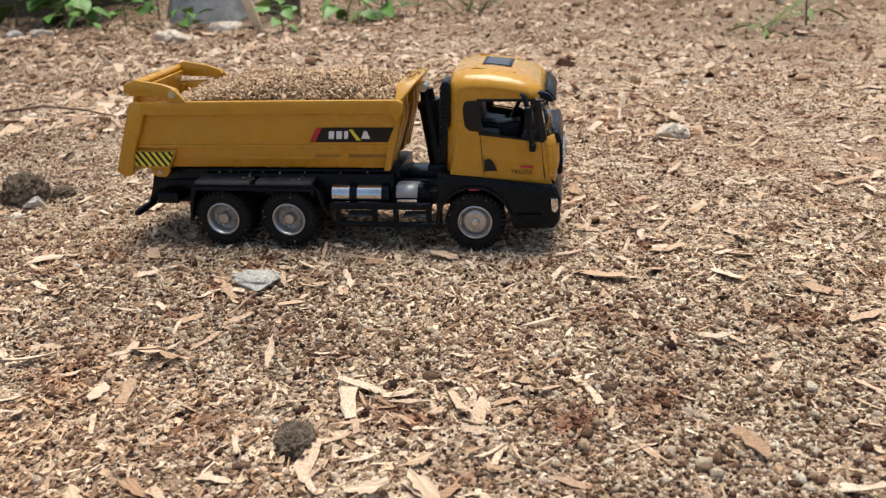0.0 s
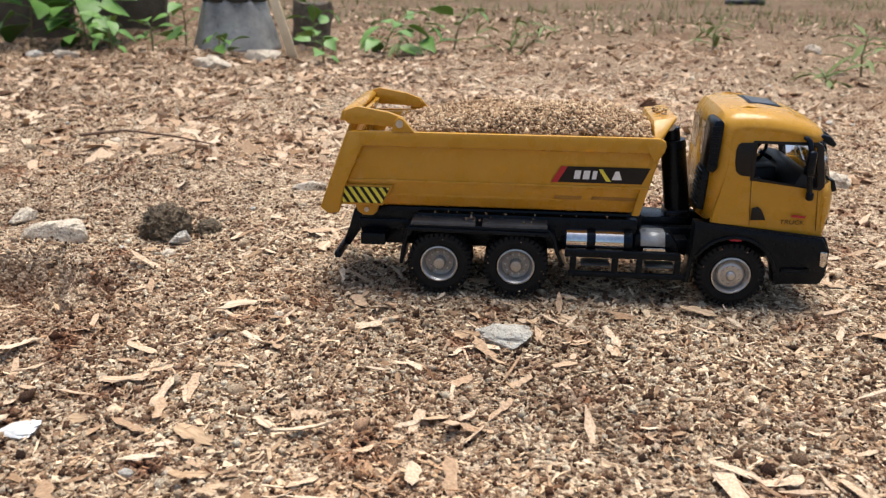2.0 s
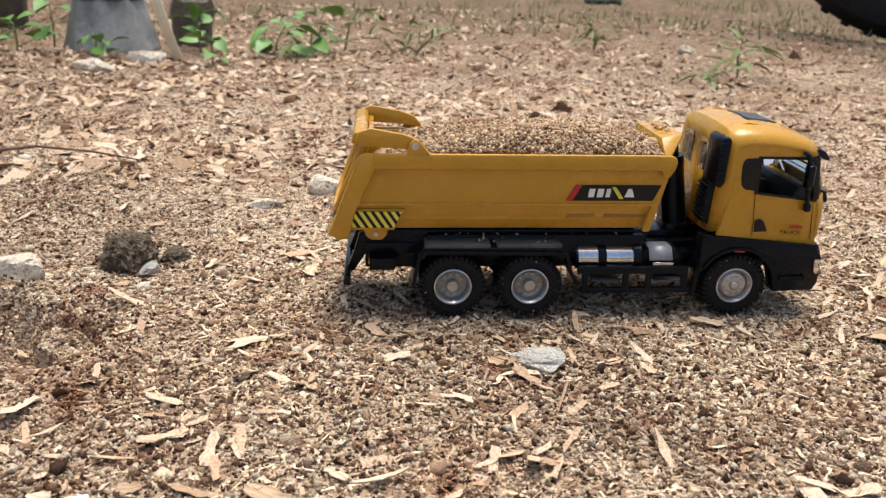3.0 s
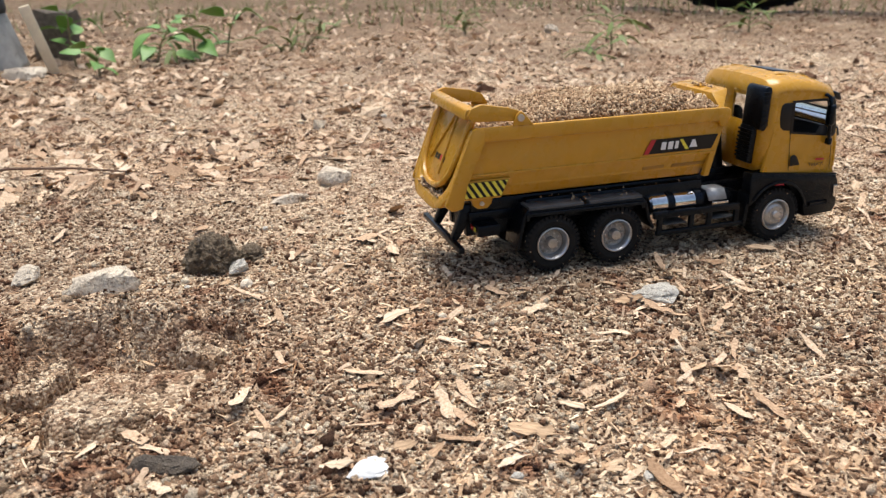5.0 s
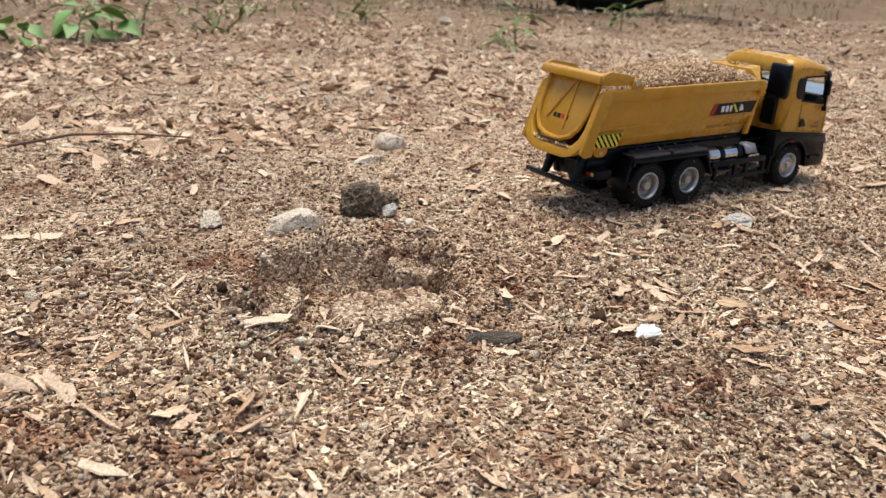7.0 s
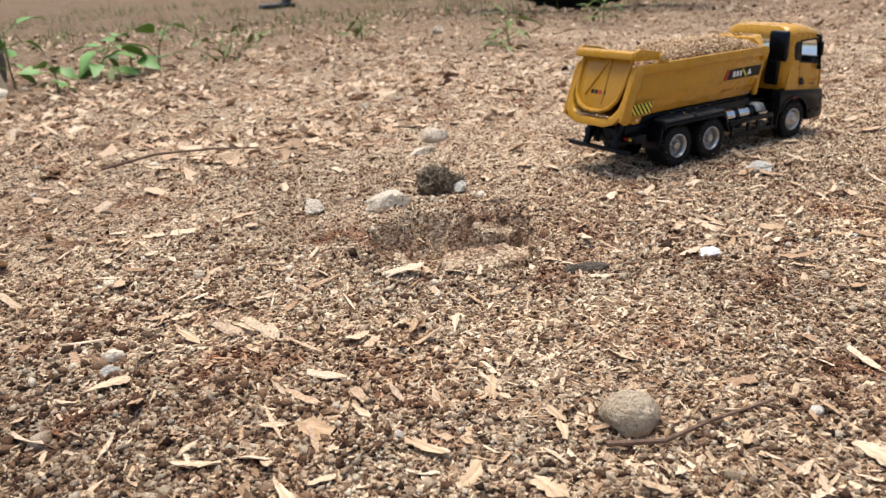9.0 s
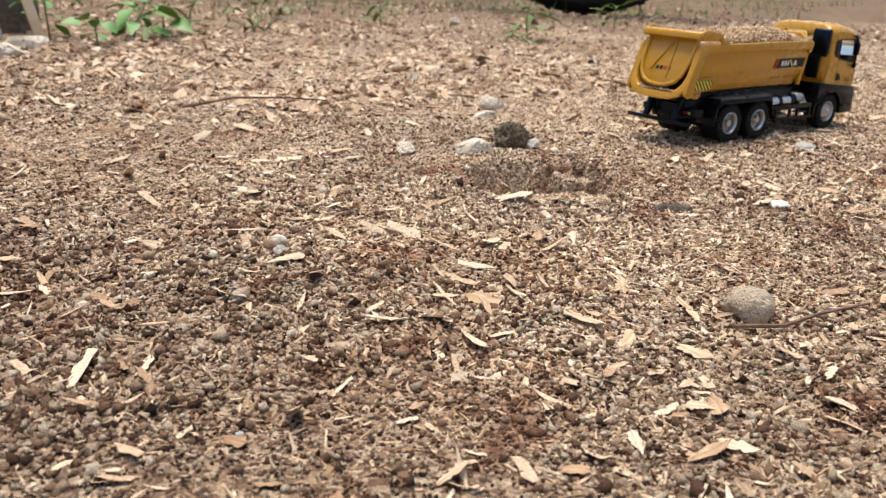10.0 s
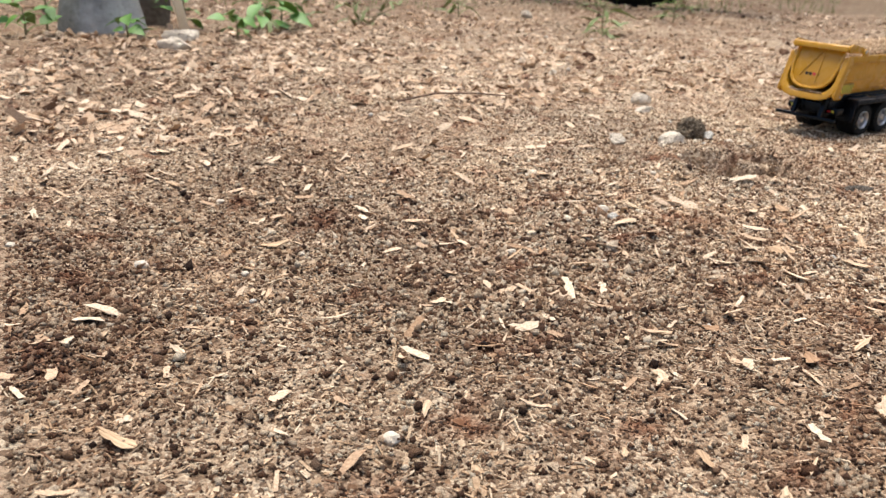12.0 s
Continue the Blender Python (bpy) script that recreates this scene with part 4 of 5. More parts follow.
def mudguards(truck):
    for s in (-1, 1):
        path = [(-41.8, 10.6), (-41.2, 16.0), (-39.4, 24.0), (-37.6, 26.2), (11.0, 25.6), (13.2, 23.6), (15.0, 17.0), (17.4, 12.4)]
        low = [(16.2, 12.2), (13.8, 16.4), (12.0, 22.4), (10.2, 24.0), (-36.6, 24.4), (-38.0, 23.0), (-39.8, 15.6), (-40.6, 10.6)]
        g = part("mudguard", slab(path + low, s * 23.6, s * 10.5, 0.4), M_BLACK, truck, "black mudguard over the twin rear wheels")
        part("guard_lip", slab([(-38.4, 25.0), (11.6, 24.4), (11.6, 21.6), (10.4, 21.4), (10.0, 23.0), (-37.0, 23.4), (-37.4, 21.8), (-38.6, 21.8)], s * 24.5, s * 23.4, 0.3), M_BLACK, g)
        for x0, x1 in ((-37.4, -14.6), (-12.2, 10.6)):
            part("top_plate", box(x0, x1, min(s * 23.8, s * 15), max(s * 23.8, s * 15), 25.6, 27.0, 0.3), M_GUARD, g, "dusty grey step plate")


def tanks(truck):
    for s in (-1, 1):
        y = s * 16.6
        tank = part("fuel_tank", rod((17.5, y, 20.0), (38.5, y, 20.0), 4.4, n=28), M_CHROME, truck, "chromed fuel tank with black straps")
        for x in (24.6, 37.4):
            bm = rod((x, y, 20.0), (x + 3.0, y, 20.0), 4.75, n=28)
            part("strap", bm, M_BLACK, tank)
        part("tank_end", rod((16.8, y, 20.0), (17.8, y, 20.0), 3.5, 4.4, n=28), M_CHROME, tank)
        rail = part("side_rail", box(17.0, 57.0, min(s * 21.4, s * 23.2), max(s * 21.4, s * 23.2), 15.6, 18.4, 0.4), M_BLACK, truck, "black step frame below the tanks")
        part("lower_rail", box(18.6, 59.4, min(s * 21.4, s * 23.2), max(s * 21.4, s * 23.2), 8.4, 10.4, 0.4), M_BLACK, rail)
        for x in (20.0, 34.6, 43.0, 56.0):
            part("rail_post", box(x - 1, x + 1.2, min(s * 21.5, s * 23.0), max(s * 21.5, s * 23.0), 9.2, 16.8, 0.3), M_BLACK, rail)
        for x0 in (23.0, 45.4):
            part("step_plate", box(x0, x0 + 10.2, min(s * 15.0, s * 21.6), max(s * 15.0, s * 21.6), 12.0, 12.7, 0.2), M_GUARD, rail)
    s = -1
    bx = part("battery_box", slab([(41.0, 14.5), (41.0, 22.6), (43.0, 24.0), (53.4, 24.0), (56.6, 20.4), (56.6, 14.5)], s * 18.6, s * 12.0, 0.7), M_BLACK, truck, "black battery box with a silver lid")
    bm = bmesh.new()
    vs = [bm.verts.new(p) for p in ((43.2, s * 12.5, 24.2), (51.6, s * 12.5, 24.2), (51.6, s * 18.8, 24.2), (43.2, s * 18.8, 24.2))]
    bm.faces.new(vs)
    v2 = [bm.verts.new(p) for p in ((43.2, s * 21.4, 20.2), (51.6, s * 21.4, 20.2))]
    bm.faces.new((vs[3], vs[2], v2[1], v2[0]))
    lid = part("silver_lid", bm, M_LID, bx, "flat silver lid")
    sol = lid.modifiers.new("thickness", 'SOLIDIFY')
    sol.thickness = 0.5 * MM
    part("lid_edge", box(44.0, 51.6, min(s * 22.0, s * 22.5), max(s * 22.0, s * 22.5), 18.6, 19.8, 0.15), M_CHROME, bx)


def tail(truck):
    bar = part("underrun_bar", box(-65.4, -63.0, -24.0, 24.0, 12.0, 14.4, 0.6), M_BLACK, truck, "black rear underrun bar")
    for s in (-1, 1):
        arm = slab([(-60.0, 27.4), (-50.0, 27.4), (-51.4, 21.4), (-57.4, 20.2), (-62.2, 13.0), (-65.0, 13.0), (-62.0, 20.6)], s * 11 - 1.6, s * 11 + 1.6, 0.5)
        part("bar_arm", arm, M_BLACK, bar)
        lamp = part("tail_lamp", box(-56.4, -47.4, min(s * 10, s * 20), max(s * 10, s * 20), 16.2, 20.6, 0.5), M_BLACK, truck, "black tail lamp box")
        part("red_lens", box(-56.8, -56.2, min(s * 12, s * 15), max(s * 12, s * 15), 17.6, 19.2, 0.2), M_RED, lamp)
        part("amber_lens", box(-56.8, -56.2, min(s * 15.6, s * 17.4), max(s * 15.6, s * 17.4), 17.6, 19.2, 0.2), M_LEMON, lamp)
        part("lamp_bracket", box(-58, -36, min(s * 8, s * 14), max(s * 8, s * 14), 20.4, 24.4, 0.5), M_BLACK, lamp)


truck = thing("toy_dump_truck", "ochre yellow and black die-cast toy dump truck loaded with sand", "toy truck")
wheels(truck)
body = dump_body(truck)
decals(body)
tailgate(truck)
cab(truck)
under_cab(truck)
snorkel(truck)
chassis(truck)
mudguards(truck)
tanks(truck)
tail(truck)


def narrow_nose(ob, amount):
    """The cab draws in and comes forward towards the windscreen; its roof is domed and its back rounded."""
    for v in ob.data.vertices:
        if amount == 1.0:
            side = min(abs(v.co.y / MM) / 24, 1.0)
            high = min(max((v.co.z / MM - 58) / 8, 0), 1)
            v.co.z += high * (0.7 - 2.6 * side ** 3) * MM
            v.co.x += max(0, min(1, 1 - (v.co.x / MM - 62) / 10)) * 3.0 * side ** 4 * MM
        u = min(max((v.co.x / MM - 84) / 19, 0), 1.2) * amount
        v.co.x += 2.3 * u ** 1.2 * MM
        v.co.y *= 1 - 0.13 * u * u
    for child in ob.children:
        narrow_nose(child, amount)


for piece in truck.children:
    kind = piece.name.split(".")[0]
    if kind in ("cab", "fender", "bumper", "number_plate_panel"):
        narrow_nose(piece, 1.0 if kind == "cab" else 0.6)


def sand_top(x, y):
    """Height in millimetres of the heap in the tub."""
    along = np.interp(x, [-58, -50, -42, -34, -20, -6, 20, 34, 44], [48, 53.0, 57.4, 60.4, 63.2, 64.0, 64.2, 62.6, 59.4])
    across = np.clip(1 - (np.abs(y) / 20.6) ** 3.6, 0, 1)
    return np.minimum(along, 57.4) + np.maximum(along - 57.4, 0) * across + 1.6 * vnoise(x / 9 + 20, y / 9) * across


def sand_load():
    rs = np.random.RandomState(11)
    nx, ny = 54, 24
    gx, gy = np.meshgrid(np.linspace(-60, 44.2, nx), np.linspace(-19.6, 19.6, ny), indexing='ij')
    co = np.c_[gx.ravel(), gy.ravel(), sand_top(gx.ravel(), gy.ravel()) - 0.7] * MM
    i = (np.arange(nx - 1)[:, None] * ny + np.arange(ny - 1)).ravel()
    me = raw_mesh("sand_heap", co, np.c_[i, i + ny, i + ny + 1, i + 1], M_SAND)
    heap = tagged(new("sand_heap", me), "heap of coarse brown sand filling the tipper tub", "sand", kind="stuff")
    n = 25000
    x, y = rs.uniform(-50, 44, n), rs.uniform(-20, 20, n)
    z = sand_top(x, y) + rs.uniform(-0.9, 0.9, n)
    s = rs.lognormal(math.log(0.52), 0.34, n)[:, None] * rs.uniform(0.55, 1.4, (n, 3))
    # grains that slid into the tail collar, onto the shield, the step plates and the chassis
    extra = []
    for x0, x1, y0, y1, zz, k in ((-70.0, -66.4, -13, 13, 31.6, 420), (46.0, 51.0, -9, 3, 64.0, 34), (-36, 10, -22.5, -15.5, 27.2, 18), (-30, 36, -17, -15.8, 28.4, 16), (-46, -42, -19, 19, 58.0, 60)):
        extra.append(np.c_[rs.uniform(x0, x1, k), rs.uniform(y0, y1, k), np.full(k, zz) + rs.uniform(0, 0.5, k)])
    # crumbs that cling to the tyres
    for wx in (-27.3, 0.0, 74.2):
        k = 15
        a, r = rs.uniform(0, math.tau, k), rs.uniform(9.2, 11.7, k)
        depth = np.where(r > 10.9, rs.uniform(-24.2, -18.5, k), -24.55)
        extra.append(np.c_[wx + r * np.cos(a), depth, 11.5 + r * np.sin(a)])
    extra = np.concatenate(extra)
    p = np.concatenate([np.c_[x, y, z], extra])
    s = np.concatenate([s, rs.lognormal(math.log(0.36), 0.35, len(extra))[:, None] * rs.uniform(0.75, 1.3, (len(extra), 3))])
    s[-45:] *= 0.62
    big = rs.rand(len(p)) < 0.02
    s[big] *= 1.7
    scatter("sand_grains", OCTA, OCTA_F, p * MM, s * MM, rs, M_SAND, 0.75, 1.2, 0.0, "coarse brown sand grains on the loaded truck", "sand", True)
    return heap


sand_load()

# ---------------------------------------------------------------- stones and litter on the ground


def stone(name, size, at, turn, material, label, category="stone", seed=1, lift=0.16, rough=0.42):
    """A lumpy stone, sizes in metres, bedded into the ground."""
    bm = bmesh.new()
    bmesh.ops.create_icosphere(bm, subdivisions=4, radius=1)
    rs = random.Random(seed)
    cuts = [(Vector((rs.gauss(0, 1), rs.gauss(0, 1), rs.gauss(0, 0.8))).normalized(), rs.uniform(0.55, 0.85)) for _ in range(9 if rough > 0.2 else 2)]
    off = Vector((seed * 3.1, seed * 1.7, seed * 5.3))
    for v in bm.verts:
        p = v.co.copy()
        k = 1 + rough * noise.noise(p * 1.1 + off) + rough * 0.5 * noise.noise(p * 2.6 + off) + rough * 0.3 * noise.noise(p * 5 + off) + rough * 0.16 * noise.noise(p * 11 + off)
        p = p * k
        for cut, d in cuts:
            over = p.dot(cut) - d
            if over > 0:
                p = p - cut * over * 0.85
        v.co = Vector((p.x * size[0], p.y * size[1], p.z * size[2])) * 500
    ob = new(name, mesh_of(name, bm, material, True))
    ob.matrix_basis = pose(at[0], at[1], gh(*at) + size[2] * lift, 0, 0, turn)
    return tagged(ob, label, category)


stone("flat_stone", (0.022, 0.012, 0.007), (-0.002, -0.058), 8, M_STONE_GREY, "flat grey concrete flake lying on the sawdust", seed=2)
stone("stone", (0.026, 0.019, 0.014), (-0.193, 0.013), 20, M_STONE, "pale angular stone in the sawdust", seed=3)
stone("stone", (0.013, 0.011, 0.009), (-0.222, 0.034), 60, M_STONE, "small pale stone beside wood shavings", seed=4)
stone("stone", (0.010, 0.009, 0.007), (-0.143, 0.022), 40, M_STONE_GREY, "small white stone against a dark clod", seed=6)
stone("stone", (0.018, 0.016, 0.016), (-0.082, 0.143), 0, M_STONE, "small round stone half sunk in sawdust", seed=8, rough=0.15)
stone("stone", (0.020, 0.012, 0.007), (-0.112, 0.113), -10, M_STONE, "flat pale stone beside long shavings", seed=9)
stone("stone", (0.016, 0.013, 0.0125), (-0.235, -0.195), -35, M_STONE_TAN, "egg-shaped tan stone with a twig before it", seed=10, rough=0.12)
stone("shell_flake", (0.013, 0.009, 0.003), (-0.124, -0.127), 15, M_WHITE, "white curled flake of shell", "flake", seed=11)
stone("stone", (0.008, 0.006, 0.004), (-0.345, -0.085), 0, M_STONE_GREY, "small bluish grey stone", seed=12)
stone("bark_piece", (0.024, 0.007, 0.004), (-0.172, -0.108), -28, M_BARK, "dark strip of bark", "bark", seed=13)
stone("stone", (0.040, 0.026, 0.020), (-0.345, 0.592), 5, M_STONE, "pale stone at the foot of the sleeve", seed=15)
stone("stone", (0.044, 0.030, 0.022), (-0.312, 0.672), 0, M_STONE, "broad pale stone beside the plant sleeve", seed=16)
stone("stone", (0.026, 0.020, 0.014), (-0.604, 0.678), 0, M_STONE_GREY, "white stone below the broad-leaved plant", seed=17)
stone("stone", (0.034, 0.022, 0.014), (-0.56, 0.669), 0, M_STONE, "pale flat stone below the plants", seed=18)
stone("stone", (0.024, 0.020, 0.018), (0.376, 0.850), 0, M_STONE, "lone pale stone on bare earth", seed=20)
stone("stone", (0.018, 0.014, 0.014), (0.165, 0.150), 0, M_STONE, "pale stone half hidden behind the toy", seed=21)


def clod(size, at, label, seed):
    """A crumbly lump of earth, rough with the grains it is made of."""
    bm = bmesh.new()
    bmesh.ops.create_icosphere(bm, subdivisions=5, radius=1)
    off = Vector((seed * 2.3, seed * 4.1, seed * 0.7))
    for v in bm.verts:
        p = v.co.copy()
        k = 1 + 0.22 * noise.noise(p * 1.4 + off) + 0.16 * noise.noise(p * 4 + off) + 0.14 * noise.noise(p * 9 + off) + 0.10 * noise.noise(p * 17 + off)
        v.co = Vector((p.x * size[0], p.y * size[1], p.z * size[2])) * 500 * k
    ob = new("earth_clod", mesh_of("earth_clod", bm, M_CLOD))
    ob.matrix_basis = pose(at[0], at[1], gh(*at) + size[2] * 0.22, 0, 0, 40 * seed)
    tagged(ob, label, "clod")


clod((0.021, 0.019, 0.018), (-0.153, 0.030), "dark crumbly clod of earth", 5)
clod((0.012, 0.010, 0.007), (-0.137, 0.036), "small dark crumbly clod of earth", 2)
clod((0.013, 0.010, 0.007), (0.043, -0.152), "low grey-brown clod of earth", 3)


def crust_plate(x, y, w, d, lift, lean, turn, seed):
    """A slab of dried crust broken out of the ground: ragged outline, crumbly top, sheer torn edges."""
    rs = random.Random(seed)
    bm = bmesh.new()
    n, rings = 96, []
    ragged = [1 + 0.26 * noise.noise(Vector((math.cos(k * math.tau / n) * 1.6, math.sin(k * math.tau / n) * 1.6, seed * 3.7)))
              + 0.12 * noise.noise(Vector((math.cos(k * math.tau / n) * 7, math.sin(k * math.tau / n) * 7, seed * 2.1))) for k in range(n)]
    for f, z in [(1.02, -14), (1.05, -9), (1.02, -5), (0.98, -2), (0.95, -0.4)] + [(0.91 - 0.072 * j, 0.4) for j in range(12)]:
        ring = []
        for k in range(n):
            a = k * math.tau / n
            px, py = math.cos(a) * ragged[k] * f * w, math.sin(a) * ragged[k] * f * d
            lump = noise.noise(Vector((px * 0.10, py * 0.10, seed * 1.9))) * 2.4 + noise.noise(Vector((px * 0.33, py * 0.33, z * 0.3 + seed))) * 1.6
            lump += rs.uniform(-0.45, 0.45)
            ring.append(bm.verts.new((px + lump * 0.5, py + lump * 0.4, z + (lump if z > -4 else 0.3 * lump))))
        rings.append(ring)
    for a, b in zip(rings, rings[1:]):
        for k in range(n):
            bm.faces.new((a[k], a[(k + 1) % n], b[(k + 1) % n], b[k]))
    bm.faces.new(rings[-1])
    bm.faces.new(rings[0][::-1])
    ob = new("crust_plate", mesh_of("crust_plate", bm, M_SOIL))
    ob.matrix_basis = pose(x, y, lift, lean[0], lean[1], turn)
    tagged(ob, "broken plate of dry earth crust sunk in a shallow pit", "earth crust", "crust plates in the pit")


RIM = gh(HOLE[0] - 0.03, HOLE[1] - 0.06)
crust_plate(HOLE[0] + 0.007, HOLE[1] - 0.006, 26, 20, RIM - 0.0085, (-5, 6), 20, 1)
crust_plate(HOLE[0] - 0.024, HOLE[1] + 0.022, 12, 10, RIM - 0.0105, (3, -8), 70, 2)
crust_plate(HOLE[0] + 0.032, HOLE[1] + 0.018, 12, 9, RIM - 0.0065, (7, 4), -15, 3)


def pebbles():
    rs = np.random.RandomState(21)
    forms = []
    for k in range(6):
        bm = bmesh.new()
        bmesh.ops.create_icosphere(bm, subdivisions=2, radius=1)
        for v in bm.verts:
            v.co *= 1 + 0.35 * noise.noise(v.co * 1.3 + Vector((k * 7.0, 2, 1))) + 0.12 * noise.noise(v.co * 4 + Vector((k, 5, 9)))
        forms.append(mesh_of("pebble", bm, M_STONE if k % 2 else M_STONE_GREY, True))
    for x, y in strewn(rs, 60, 0.28, 0.9, 1.3):
        if abs(x - 0.02) < 0.11 and abs(y) < 0.035:
            continue
        s = float(np.clip(rs.lognormal(math.log(1.9), 0.35), 1.2, 3.6))
        ob = new("pebble", forms[rs.randint(6)])
        ob.matrix_basis = pose(x, y, gh(x, y) + 0.0003 * s, 0, 0, rs.uniform(0, 360)) @ Matrix.Diagonal((s, s * rs.uniform(0.6, 1), s * rs.uniform(0.5, 0.8), 1))
        tagged(ob, "small pebble in the sawdust", "pebble", "pebbles on the ground")


pebbles()


def twig(points, r, label):
    bm = bent_rod([(x * 1000, y * 1000, z * 1000) for x, y, z in points], [r * 1000 * f for f in np.linspace(1, 0.5, len(points))], 7)
    tagged(new("twig", mesh_of("twig", bm, M_TWIG, True)), label, "twig")


twig([(-0.289, 0.207, gh(-0.289, 0.207) + 0.003), (-0.255, 0.204, 0.008), (-0.22, 0.196, 0.007), (-0.192, 0.188, gh(-0.192, 0.188) + 0.003)], 0.0010, "thin reddish brown twig on the ground")
twig([(-0.247, -0.199, gh(-0.247, -0.199) + 0.002), (-0.236, -0.2085, gh(-0.236, -0.2085) + 0.003), (-0.222, -0.211, gh(-0.222, -0.211) + 0.003), (-0.200, -0.214, gh(-0.200, -0.214) + 0.002)], 0.0008, "thin dark twig in front of a stone")

# ---------------------------------------------------------------- the back of the yard


def post(x, y, r, h):
    bm = bmesh.new()
    n, rings = 20, []
    for k in range(14):
        z = -40 + (h * 1000 + 40) * k / 13
        ring = []
        for j in range(n):
            a = j * math.tau / n
            rr = r * 1000 * (1.12 - 0.16 * k / 13 + 0.12 * math.exp(-k * 0.9)) * (1 + 0.12 * noise.noise(Vector((math.cos(a) * 1.5, math.sin(a) * 1.5, z * 0.004))))
            ring.append(bm.verts.new((rr * math.cos(a) + 8 * math.sin(k * 0.5), rr * math.sin(a), z)))
        rings.append(ring)
    for a, b in zip(rings, rings[1:]):
        for j in range(n):
            bm.faces.new((a[j], a[(j + 1) % n], b[(j + 1) % n], b[j]))
    bm.faces.new(rings[-1])
    ob = new("wooden_post", mesh_of("wooden_post", bm, M_WEATHERED, True))
    ob.matrix_basis = pose(x, y, 0)
    tagged(ob, "weathered grey round wooden post set in the earth", "post")


post(-0.835, 0.901, 0.040, 0.90)


def boards():
    for x, y, w, h, turn in ((-0.725, 0.883, 0.115, 0.50, 8), (-0.6, 0.925, 0.12, 0.44, 4)):
        bm = box(-w * 500, w * 500, -9, 9, -30, h * 1000, 2.0)
        ob = new("weathered_board", mesh_of("weathered_board", bm, M_DARKWOOD, True))
        ob.matrix_basis = pose(x, y, 0, -2, 1, turn)
        tagged(ob, "dark weathered upright board behind the plants", "board", "upright boards")


boards()


def plant_sleeve():
    t = thing("plant_sleeve", "grey crumpled plastic sleeve round a wooden stake", "plant sleeve", (-0.38, 0.78, gh(-0.38, 0.78) - 0.002))
    t.scale = (1.18, 1.18, 1.18)
    bm = bmesh.new()
    n, rings = 40, []
    for k, (r, z) in enumerate(((46, 0), (45, 6), (42, 20), (38, 36), (34.5, 50), (33, 58))):
        rings.append([bm.verts.new(((r + (4.2 - 0.5 * k) * math.sin(j * 0.9 + k * 0.5) * math.sin(j * 0.37 + 0.2 * k) + (1.2 if k < 5 else 0) * math.sin(j * 2.6 + k)) * math.cos(j * math.tau / n), (r + 2 * math.sin(j * 1.3)) * math.sin(j * math.tau / n), z)) for j in range(n)])
    for a, b in zip(rings, rings[1:]):
        for j in range(n):
            bm.faces.new((a[j], a[(j + 1) % n], b[(j + 1) % n], b[j]))
    film = part("film", bm, M_FILM, t, "crumpled grey translucent film")
    sol = film.modifiers.new("thickness", 'SOLIDIFY')
    sol.thickness = 0.0008
    part("dark_band", lathe([(34.5, 0), (35.5, 3), (35.0, 14), (33.5, 17), (32.0, 17), (31.5, 0)], 36), M_IRON, t, "dark band round the top").matrix_basis = pose(0, 0, 0.054, 90, 0, 0)
    part("soil_fill", lathe([(0, 0), (31, 0), (31, 3), (0, 5)], 24), M_CLOD, t).matrix_basis = pose(0, 0, 0.060, 90, 0, 0)
    part("stake", bent_rod([(2, 0, 40), (4, 2, 120), (0, 4, 260), (6, 2, 420)], [21, 19, 18, 17], 14), M_WEATHERED, t, "grey weathered stake")


plant_sleeve()


def split_stick():
    bm = box(-4.5, 4.5, -1.8, 1.8, 0, 66, 0.6)
    ob = new("split_stick", mesh_of("split_stick", bm, M_PALEWOOD, True))
    ob.matrix_basis = pose(-0.290, 0.725, gh(-0.290, 0.725) - 0.004, 6, -15, 10) @ Matrix.Diagonal((1.25, 1.25, 1.25, 1))
    tagged(ob, "pale freshly split stick leaning on the plant sleeve", "stick")
    bm = lathe([(0, -60), (20, -60), (25, -54), (27, -42), (26, -28), (27, -14), (26, 0), (27, 14), (26, 28), (27, 44), (25, 58), (0, 60)], 30)
    for v in bm.verts:
        v.co *= 1 + 0.16 * noise.noise(v.co * 0.05) + 0.06 * noise.noise(v.co * 0.17)
    ob = new("stump", mesh_of("stump", bm, M_BARK, True))
    ob.matrix_basis = pose(-0.300, 0.850, gh(-0.300, 0.850) - 0.004, 86, 4, 15)
    tagged(ob, "short dark rotten stump standing behind the plant sleeve", "stump")


split_stick()

LEAF_FORMS = {}


def leaf_mesh(kind):
    if kind not in LEAF_FORMS:
        bm = bmesh.new()
        n = 7
        w = {0: 0.42, 1: 0.30, 2: 0.10}[kind]
        rows = []
        for k in range(n):
            s = k / (n - 1)
            half = w * math.sin(math.pi * s ** 0.8) * (1 - 0.25 * s) + 0.01
            drop = -0.35 * s * s
            rows.append([bm.verts.new((s * 10, -half * 10, drop * 10 + half * 2.2)), bm.verts.new((s * 10, 0, drop * 10)), bm.verts.new((s * 10, half * 10, drop * 10 + half * 2.2))])
        for a, b in zip(rows, rows[1:]):
            for j in (0, 1):
                bm.faces.new((a[j], a[j + 1], b[j + 1], b[j]))
        ext = bmesh.ops.extrude_face_region(bm, geom=bm.faces[:])
        for v in ext["geom"]:
            if isinstance(v, bmesh.types.BMVert):
                v.co.z -= 0.12
        LEAF_FORMS[kind] = mesh_of("leaf", bm, M_LEAF if kind < 2 else M_GRASS, True)
    return LEAF_FORMS[kind]


